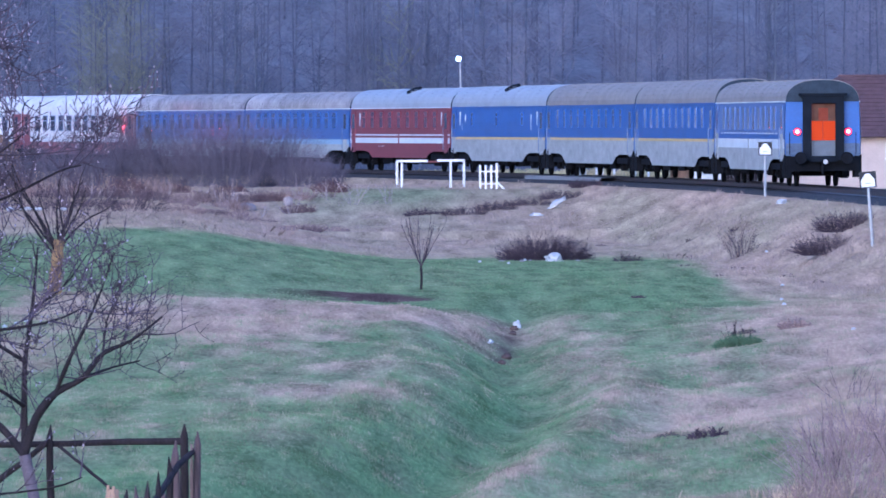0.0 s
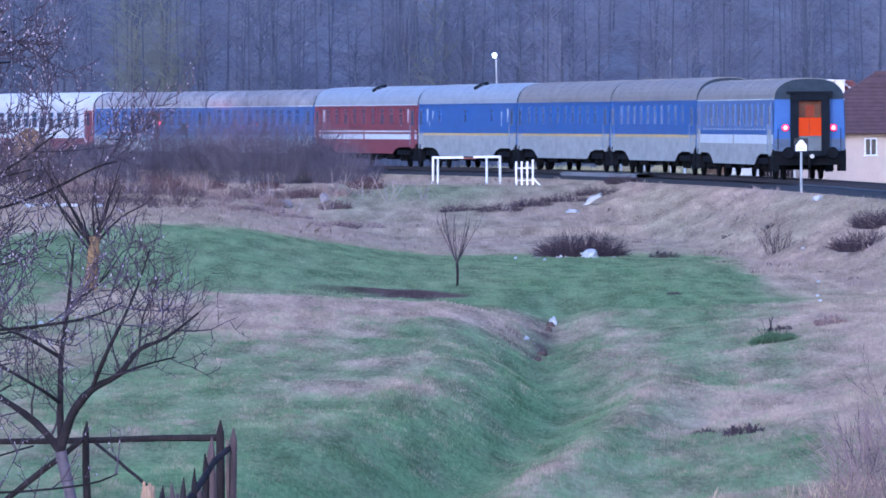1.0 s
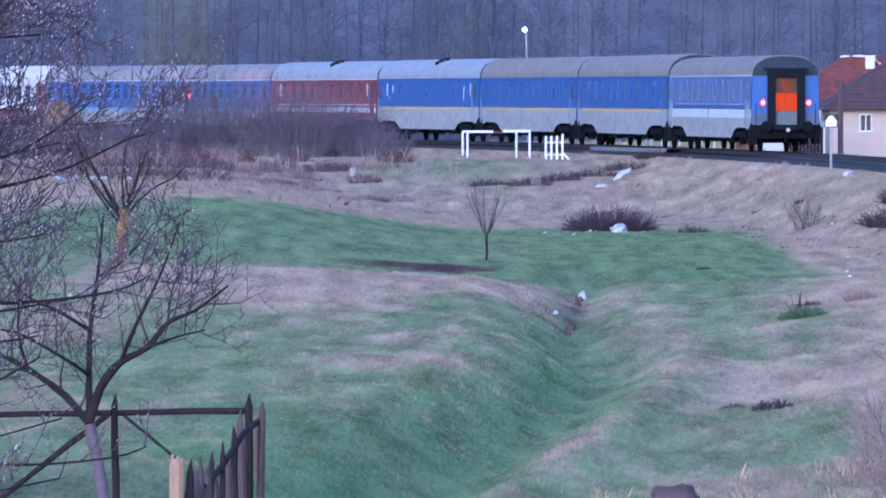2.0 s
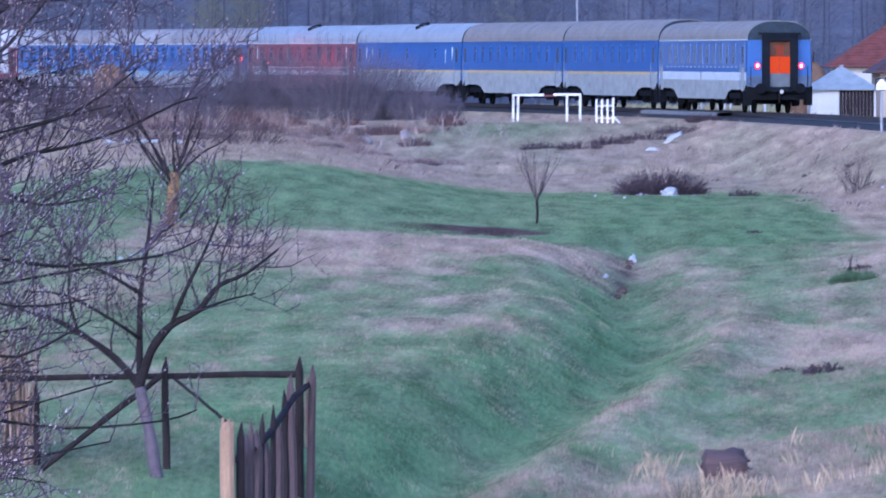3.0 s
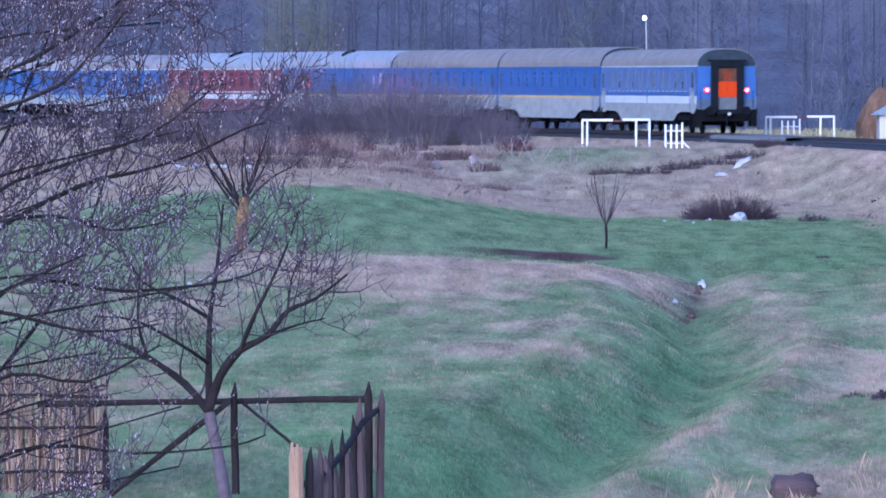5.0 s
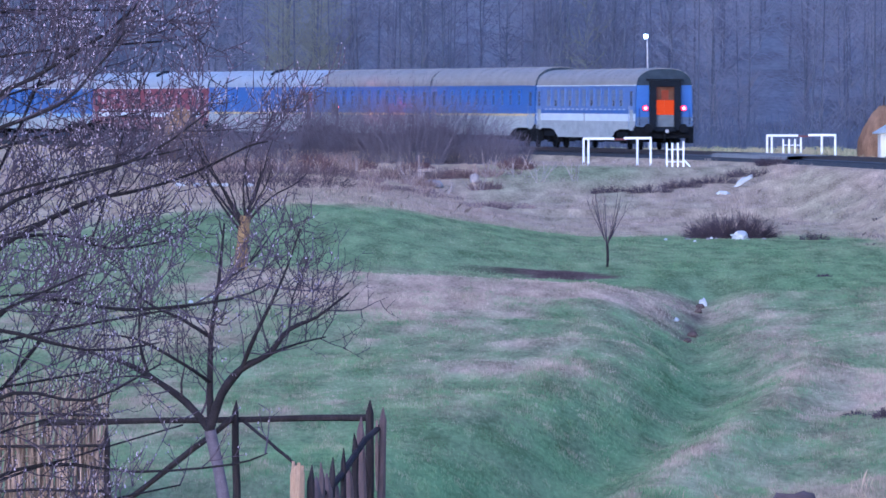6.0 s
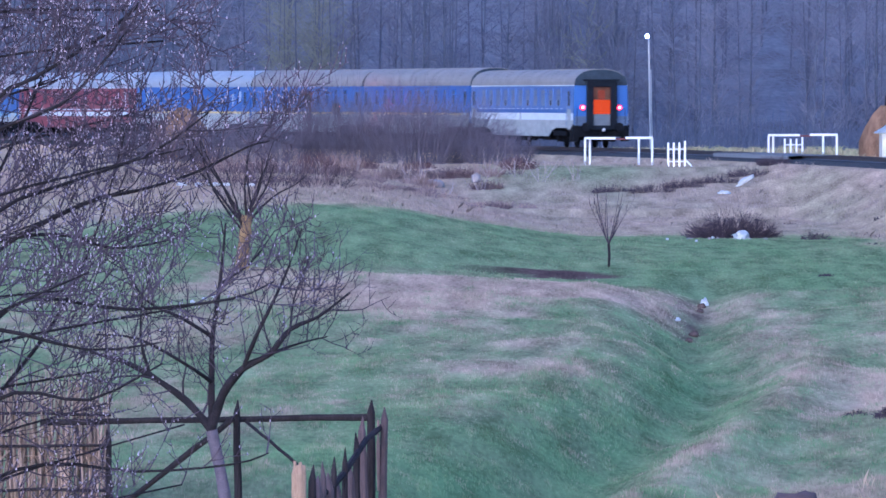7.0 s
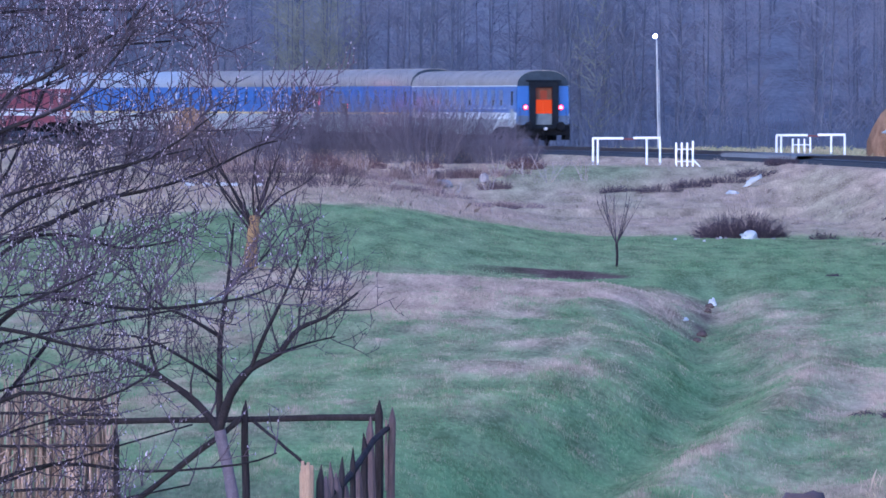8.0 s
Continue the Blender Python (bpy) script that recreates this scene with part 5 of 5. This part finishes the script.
def build_bushes():
    rng = random.Random(21)
    lab = "dense bare purple-grey bush in front of the railway line"
    spots = [(-14.5, 1.7), (-13.0, 1.5), (-11.2, 1.6), (-9.6, 1.8), (-8.2, 1.9), (-6.9, 2.3), (-5.6, 2.2), (-4.3, 2.3), (-3.1, 2.15), (-2.0, 2.25), (-0.9, 2.1), (0.2, 2.0), (1.2, 1.75), (2.2, 1.45), (3.1, 1.1)]
    for i, (x, h) in enumerate(spots):
        bush(x, 420 + rng.uniform(-2.5, 3.5), 2.3, h * (1.9 if -7 < x < 1.5 else 1.5), 230, 40 + i, "bush", lab, 0.0072, BUSHY, group="bushes along the line", depth=2.2)
    for i, (x, y, w, h) in enumerate([(8.9, 385, 2.0, 0.5), (10.3, 387, 2.0, 0.55), (11.8, 389, 2.2, 0.5), (13.4, 393, 2.2, 0.55), (14.6, 398, 1.6, 0.5), (7.2, 386, 1.8, 0.4)]):
        bush(x, y, w, h, 260, 70 + i, "bramble", "low tangled dark bramble on the grassy bank", 0.007, TWIG, 0.5, "bramble", "brambles on the bank")
    bush(10.05, 313, 2.9, 1.15, 1000, 80, "brush_heap", "domed heap of dark cut brushwood", 0.007, TWIG, 0.75, "brushwood")
    bush(12.8, 311, 1.0, 0.4, 90, 81, "bramble", "small clump of dark dead stems", 0.012, TWIG, 0.6, "bramble")
    bush(18.0, 284, 1.9, 0.8, 300, 82, "bramble", "sprawling purple bramble on the bank slope", 0.009, TWIG, 0.5, "bramble")
    bush(19.0, 290, 1.9, 0.8, 300, 83, "bramble", "sprawling purple bramble on the bank slope", 0.009, TWIG, 0.5, "bramble")
    bush(16.4, 305, 0.9, 1.3, 40, 84, "bush", "thin upright dead stems on the bank", 0.008, TWIG, 0.0)
    bush(10.66, 199.0, 0.7, 0.6, 8, 85, "sapling", "tiny bare sapling beside a grassy hump", 0.012, BARK, 0.0, "sapling")
    for i, (x, y, w, h) in enumerate([(7.9, 117, 1.3, 1.5), (8.5, 114, 1.4, 1.7), (9.2, 118, 1.4, 1.6), (7.3, 110, 1.2, 1.0), (9.9, 120, 1.6, 1.8), (8.6, 128, 1.3, 1.0), (9.6, 138, 1.4, 0.9), (6.9, 113, 0.9, 0.8), (7.5, 116, 1.0, 1.25), (8.1, 124, 1.2, 1.3), (8.8, 131, 1.2, 1.3), (7.0, 108, 0.9, 0.7)]):
        bush(x, y, w, h, 44, 90 + i, "shrub", "tangled lilac-grey shrub of thin dead stems", 0.005, STEM if i % 2 else LILAC, 0.2, "shrub", "shrubs at the meadow edge")
    for i, (x, y, h) in enumerate([(7.25, 117, 1.15), (7.8, 122, 1.2), (10.5, 160, 1.3), (8.3, 111, 1.5)]):
        bush(x, y, 0.5, h, 7, 130 + i, "weed", "tall dark dead weed stalks", 0.006, TWIG, 0.0, "weed", "dead weeds")
    for i, (x, y, w, h, m) in enumerate([(10.55, 196.5, 1.05, 0.36, GREENTUFT), (11.1, 203.5, 0.75, 0.2, TWIG), (12.15, 203.0, 0.65, 0.32, STEM), (10.6, 250, 0.5, 0.16, TWIG), (7.45, 148, 0.65, 0.26, TWIG), (6.95, 151, 0.45, 0.2, TWIG), (13.4, 180, 0.6, 0.2, STEM)]):
        bush(x, y, w, h, 800 if m is GREENTUFT else 170, 140 + i, "tussock", "green grassy tussock beside a sapling" if m is GREENTUFT else "dark dead tussock in the meadow", 0.007 if m is GREENTUFT else 0.012, m, 0.55, "tussock", "tussocks in the meadow", depth=w)
    for i, (x, y, h) in enumerate([(-4.6, 340, 1.2), (-6.5, 345, 1.5), (-9, 350, 1.6), (-11.5, 340, 1.4), (-2.2, 395, 0.5), (0.4, 398, 0.5), (2.5, 400, 0.45), (-5, 398, 0.6), (-8, 396, 0.7)]):
        bush(x, y, 2.4, h, 110, 110 + i, "bush", "low dry scrub of brown stems", 0.007, SCRUB if i > 3 else TWIG, 0.3, group="scrub on the bank")
    spots = random.Random(61)
    for i in range(20):
        x = -11.0 + 14.0 * i / 19 + spots.uniform(-0.5, 0.5)
        y = spots.choice((384, 390, 397, 404)) + spots.uniform(-2, 2)
        bush(x, y, spots.uniform(1.4, 2.4), spots.uniform(0.45, 0.95) * (1.25 if x < -3 else 1), 170, 300 + i, "bush", "low dry scrub of brown stems", 0.011, (SCRUB, RUST, STEM)[i % 3], 0.25, group="scrub on the bank")
    for i in range(18):
        x = -9.0 + 12.0 * i / 17 + spots.uniform(-0.5, 0.5)
        y = 352 + 30 * spots.random()
        bush(x, y, spots.uniform(1.3, 2.3), spots.uniform(0.25, 0.5), 150, 370 + i, "bush", "low tangle of bleached dead stems on the bank", 0.009, (STEM, SCRUB, LILAC)[i % 3], 0.35, group="scrub on the bank")
    for i in range(16):
        x = -10.0 + 15.5 * i / 15 + spots.uniform(-0.4, 0.4)
        bush(x, 392 + spots.uniform(-7, 9), 0.5, spots.uniform(0.8, 1.5), 7, 340 + i, "weed", "tall pale dead weed stalks on the bank", 0.012, PALESTEM, 0.0, "weed", "dead weeds")


BUSHY = material("bush_stems", (0.135, 0.118, 0.145, 1), 0.9, var=0.3, rand=0.3, spec=0.2)
SCRUB = material("scrub_stems", (0.16, 0.115, 0.115, 1), 0.9, var=0.35, rand=0.3, spec=0.1)
RUST = material("rusty_stems", (0.13, 0.078, 0.08, 1), 0.9, var=0.35, rand=0.3, spec=0.1)
PALESTEM = material("bleached_stems", (0.4, 0.33, 0.31, 1), 0.9, var=0.3, rand=0.3, spec=0.1)
LILAC = material("lilac_stems", (0.26, 0.19, 0.18, 1), 0.9, var=0.35, rand=0.35, spec=0.1)
GREENTUFT = material("green_tuft", (0.10, 0.155, 0.08, 1), 0.9, var=0.3, rand=0.3, spec=0.1)
STEM = material("dead_stems", (0.28, 0.2, 0.175, 1), 0.9, var=0.35, rand=0.35, spec=0.2)
build_apple_tree()
build_near_tree()
build_lichen_tree()
build_young_tree()
build_bushes()


# ---- the wooded hill ----
def build_forest():
    rng = random.Random(77)
    t, b, y = Soup(), Soup(), Soup()
    total = 450
    for i in range(total):
        d = 612 + 130 * (i / total) ** 1.3 + rng.uniform(-8, 8)
        x = rng.uniform(-0.062, 0.085) * d
        g = gz(x, d) - 0.2
        h = rng.uniform(11, 19)
        lean = rng.uniform(-0.04, 0.04)
        r = rng.uniform(0.05, 0.1) * (1.9 if i % 23 == 0 else 1)
        pts = [Vector((x + lean * h * k / 3, d, g + h * k / 3)) for k in range(4)]
        t.tube(pts, [r, r * 0.85, r * 0.6, 0.04], 5)
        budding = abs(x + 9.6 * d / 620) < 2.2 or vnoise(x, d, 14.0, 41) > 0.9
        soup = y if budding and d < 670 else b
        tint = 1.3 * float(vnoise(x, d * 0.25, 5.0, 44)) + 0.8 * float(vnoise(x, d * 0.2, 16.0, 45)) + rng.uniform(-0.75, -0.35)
        for _ in range(36):
            z = rng.uniform(0.05, 0.75) * h
            k = z / h * 3
            p = pts[int(k)].lerp(pts[int(k) + 1], k - int(k))
            a = rng.uniform(0, 6.283)
            q = wander(rng, p, (math.cos(a), math.sin(a), 0.7), rng.uniform(1.2, 3.4), 2, 0.2, 0.1)
            soup.tube(q, [0.024, 0.019, 0.012], 3)
            for j in (0.25, 0.45, 0.6, 0.8, 1.0):
                c = q[0].lerp(q[1], j * 2) if j < 0.5 else q[1].lerp(q[2], j * 2 - 1)
                e = c + Vector((rng.gauss(0, 0.6), rng.gauss(0, 0.6), rng.gauss(0.35, 0.5)))
                soup.tube([c, e], [0.015, 0.009], 3)
        soup.a += [min(1.0, max(0.0, tint))] * (len(soup.v) - len(soup.a))
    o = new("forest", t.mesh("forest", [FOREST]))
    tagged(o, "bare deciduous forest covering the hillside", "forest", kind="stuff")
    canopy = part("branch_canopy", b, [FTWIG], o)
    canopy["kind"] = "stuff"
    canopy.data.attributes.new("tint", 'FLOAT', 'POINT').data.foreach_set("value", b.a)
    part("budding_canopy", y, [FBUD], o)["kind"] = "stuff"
    # undergrowth along the forest edge
    s = Soup()
    for _ in range(6500):
        d = rng.uniform(596, 640)
        x = rng.uniform(-0.06, 0.08) * d
        q = wander(rng, (x, d, gz(x, d) - 0.1), (rng.gauss(0, 0.4), rng.gauss(0, 0.3), 1), rng.uniform(0.6, 3.0), 3, 0.15, 0.05)
        s.tube(q, [0.022, 0.02, 0.016, 0.01], 3)
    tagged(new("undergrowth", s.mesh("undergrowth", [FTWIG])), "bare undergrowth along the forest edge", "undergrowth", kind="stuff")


build_forest()


# ---- garden fence ----
def stake(rng, x, y, z0, z1, r, tip=0.22, lean=(0, 0), n=7):
    s = Soup()
    h = z1 - z0
    pts = [(x + lean[0] * h * k + rng.uniform(-0.01, 0.01), y + lean[1] * h * k, z0 + h * k) for k in (0, 0.3, 0.6, 1 - tip / h, 1)]
    s.tube(pts, [r * 1.05, r, r * 0.95, r * 0.85, r * 0.12], n, 0, True)
    return s


def build_fence():
    rng = random.Random(2)
    r = thing("garden_fence", "weathered rail and stake fence round a garden", "fence", pose(0, 0, 0))
    D = 112.0

    def g(x, y):
        return gz(x, y) - 0.12
    for x, y, top, rad, mat in ((-2.55, D, -1.24, 0.05, WOOD), (-4.2, D + 1, -1.62, 0.06, WOOD), (-0.89, D, -1.24, 0.06, WOOD), (-0.775, D - 0.3, -1.32, 0.055, WOODRED)):
        part("post", stake(rng, x, y, g(x, y), top, rad, 0.16, (0.03 if mat is WOODRED else 0, 0)), [mat], r)
    for a, b, rad in (((-5.0, D + 0.06, -1.51), (-0.9, D + 0.06, -1.46), 0.042), ((-2.6, D - 0.06, -1.47), (-4.1, D + 0.3, -2.66), 0.037), ((-2.5, D + 0.1, -1.47), (-1.8, D - 0.6, -2.02), 0.02)):
        s = Soup()
        a, b = Vector(a), Vector(b)
        s.tube([a.lerp(b, k / 6) + Vector((0, 0, rng.uniform(-0.012, 0.012))) for k in range(7)], [rad * rng.uniform(0.9, 1.1) for _ in range(7)], 7, 0, True)
        part("rail_pole", s, [WOOD], r)
    # stakes of the side that runs towards the house
    for x, y, top, rad, mat in ((-1.045, 110.2, -1.58, 0.05, WOOD), (-1.2, 108.6, -1.7, 0.04, WOOD), (-1.31, 107.6, -1.77, 0.045, WOOD), (-1.43, 106.8, -1.8, 0.045, WOODRED),
                                (-1.54, 106.0, -1.8, 0.055, WOOD), (-0.97, 111.2, -1.42, 0.06, WOODRED), (-1.12, 109.4, -1.95, 0.07, WOODRED), (-1.26, 108.1, -2.0, 0.075, WOODRED), (-1.37, 107.2, -1.95, 0.08, WOODRED), (-1.5, 106.4, -1.95, 0.08, WOODRED)):
        part("stake", stake(rng, x, y, g(x, y), top, rad, 0.2, (rng.uniform(-0.02, 0.02), 0)), [mat], r)
    s = Soup()
    s.tube([(-0.74, 111.9, -1.55), (-0.95, 110.9, -1.7), (-1.2, 108.6, -2.02), (-1.35, 107.4, -2.16), (-1.6, 105.9, -2.25)], (0.035, 0.04, 0.042, 0.04, 0.035), 7, 0, True)
    part("rail_pole", s, [WOOD], r)
    s = Soup()
    s.tube([(-1.68, 105.8, g(-1.68, 105.8)), (-1.69, 105.8, -2.3), (-1.69, 105.8, -1.9), (-1.69, 105.8, -1.8)], (0.095, 0.09, 0.088, 0.06), 9, 0, True)
    for k in range(5):
        a = 1.25 * k
        s.tube([(-1.69 + 0.055 * math.cos(a), 105.8 + 0.055 * math.sin(a), -1.95), (-1.69 + 0.06 * math.cos(a), 105.8 + 0.06 * math.sin(a), -1.8 + 0.05 * ((k * 2) % 5) / 4)], (0.03, 0.018), 5, 0, True)
    part("post", s, [WOODPALE], r, "freshly cut pale post")
    s = Soup()
    s.tube([(-0.80, 111.64, -2.35), (-0.805, 111.64, -1.9), (-0.80, 111.64, -1.48)], (0.018, 0.026, 0.015), 6, 0, True)
    part("bare_strip", s, [WOODBARE], r, "pale strip where the bark has gone")


def build_reed_fence():
    rng = random.Random(6)
    r = thing("reed_fence", "panel of pale dry reed and corn stalks", "fence panel", pose(0, 0, 0))
    s = Soup()
    for i in range(210):
        x = -7.2 + 3.0 * (i + rng.random()) / 210
        y = 113 + rng.uniform(-0.1, 0.1)
        z = gz(x, y) - 0.05
        h = rng.uniform(1.4, 1.85)
        q = wander(rng, (x, y, z), (rng.gauss(0, 0.05), 0, 1), h, 4, 0.03, 0)
        s.tube(q, [0.014, 0.015, 0.014, 0.011, 0.005], 4)
        if rng.random() < 0.5:
            k = wander(rng, q[2], (rng.gauss(0, 0.8), rng.gauss(0, 0.4), -0.2), 0.3, 3, 0.3, -0.1)
            s.tube(k, [0.008, 0.012, 0.009, 0.002], 3)
    tagged(part("stalk_screen", s, [REED], r), kind="stuff")
    for z in (-2.4, -1.85, -1.45):
        t = Soup()
        t.tube([(-7.3 + k * 0.45, 112.85, z + rng.uniform(-0.02, 0.02)) for k in range(8)], [0.02] * 8, 6, 0, True)
        part("rail_pole", t, [WOOD], r)


build_fence()
build_reed_fence()


# ---- small things lying about ----
def lump(name, label, category, x, y, size, mat, seed, dz=0.0, rz=0.0, rough=0.16, group="", smooth=True, sub=3, ry=0.0):
    bm = bmesh.new()
    bmesh.ops.create_icosphere(bm, subdivisions=sub, radius=1.0)
    rough = rough * (1.5 if mat is PLASTIC else 1)
    for v in bm.verts:
        k = 1 + rough * 1.6 * noise.noise(v.co * 1.7 + Vector((seed, 0, 0))) + rough * 0.7 * noise.noise(v.co * 5 + Vector((0, seed, 0)))
        v.co = Vector((v.co.x * size[0], v.co.y * size[1], max(v.co.z, -0.5) * size[2])) * k
    me = bpy.data.meshes.new(name)
    bm.to_mesh(me)
    bm.free()
    me.materials.append(mat)
    if smooth:
        me.polygons.foreach_set("use_smooth", [True] * len(me.polygons))
    o = new(name, me)
    o.matrix_basis = pose(x, y, gz(x, y) + size[2] * 0.42 + dz, 0, ry, rz)
    return tagged(o, label, category, group)


def build_small():
    lump("rubbish_sack", "crumpled white plastic sack beside the brush heap", "sack", 10.1, 306.5, (0.3, 0.24, 0.19), PLASTIC, 3, rough=0.3)
    lump("rubbish_sack", "long white plastic sack lying on the bank", "sack", 12.9, 386.5, (0.4, 0.26, 0.13), PLASTIC, 4, dz=0.14, ry=-32, rough=0.25)
    lump("rubbish_sack", "small white plastic sack on the bank", "sack", 11.95, 383.5, (0.24, 0.2, 0.1), PLASTIC, 5, rough=0.3)
    lump("rubbish_sack", "small white plastic sack by the marker post", "sack", 18.90, 323.8, (0.2, 0.2, 0.11), PLASTIC, 6, dz=0.05, rough=0.25)
    lump("plastic_bag", "white plastic bag at the ditch", "bag", 6.9, 238.0, (0.08, 0.07, 0.15), PLASTIC, 7, rough=0.3)
    lump("plastic_bottle", "small white bottle in the ditch", "bottle", 5.7, 219.0, (0.06, 0.06, 0.06), PLASTIC, 8, dz=0.05)
    lump("stone", "pale rough stone in the dry grass", "stone", -0.34, 391.0, (0.42, 0.35, 0.24), STONE, 9, dz=0.03, group="stones on the bank")
    lump("stone", "pale upright stone in the dry grass", "stone", 1.45, 394.5, (0.2, 0.2, 0.28), STONE, 10, dz=0.03, group="stones on the bank")
    rng = random.Random(12)
    for i in range(9):
        lump("litter", "scrap of white plastic litter on the grass", "litter", -8.6 + rng.uniform(-1.6, 1.8), 338 + rng.uniform(-4, 6), (rng.uniform(0.08, 0.2), 0.12, 0.08), PLASTIC, 30 + i, dz=0.12, group="scraps of litter", sub=2)
    for i, (x, y) in enumerate(((15.3, 262), (14.4, 247), (13.0, 196), (8.5, 303), (9.2, 308), (7.6, 306), (17.0, 300), (13.6, 232), (-5.5, 208), (-5.75, 207), (-5.3, 209))):
        lump("litter", "scrap of white plastic litter on the grass", "litter", x, y, (0.055, 0.06, 0.045), PLASTIC, 50 + i, dz=0.03, group="scraps of litter", sub=2)
    for i, (x, y) in enumerate(((16.0, 330), (15.3, 318), (17.2, 322), (14.3, 300), (15.5, 290), (16.3, 276), (13.2, 344), (16.8, 268), (14.6, 283), (12.3, 352))):
        bush(x, y, 0.5, 0.2, 60, 160 + i, "tussock", "dark dead tussock on the bank", 0.01, TWIG, 0.6, "tussock", "tussocks on the bank", depth=0.5)
    for i, (x, y, k) in enumerate(((6.75, 235.5, 0.12), (6.6, 232, 0.1), (5.95, 214, 0.13), (5.75, 211, 0.1))):
        lump("earth_clod", "dark clod of raw earth in the ditch", "clod", x, y, (k, k * 1.5, k * 0.8), SOIL, 200 + i, group="clods in the ditch", sub=2)
    for i in range(6):
        lump("stone", "small pale lump of rubble beside the brush heap", "rubble", 8.6 + 0.45 * i + rng.uniform(-0.2, 0.2), 308.0 + rng.uniform(-3.0, 1.0), (rng.uniform(0.05, 0.12), 0.1, rng.uniform(0.03, 0.06)), STONE, 230 + i, dz=0.02, group="rubble beside the heap", sub=2)
    # rotten stump in the weeds
    r = thing("tree_stump", "rotten reddish-brown tree stump lying in weeds", "stump", spot(4.42, 113.0, -0.08, 8))
    s = lathe([(0.14, -0.27), (0.22, -0.24), (0.24, -0.05), (0.235, 0.12), (0.21, 0.25), (0.13, 0.27)], 16)
    rng = random.Random(9)
    s.v = [(a * rng.uniform(0.78, 1.15), b * rng.uniform(0.78, 1.15), c * rng.uniform(0.85, 1.12)) for a, b, c in s.v]
    part("trunk", s, [WOODRED], r, smooth=True, m=pose(0, 0, 0.2, 0, 90, 0))
    for k in range(5):
        t = Soup()
        a = rng.uniform(0, 6.28)
        t.tube([(0.22, 0.1 * math.cos(a), 0.2 + 0.1 * math.sin(a)), (0.32, 0.18 * math.cos(a), 0.16 + 0.15 * math.sin(a))], (0.04, 0.012), 6, 0, True)
        part("root", t, [WOODRED], r)


build_small()


motions()
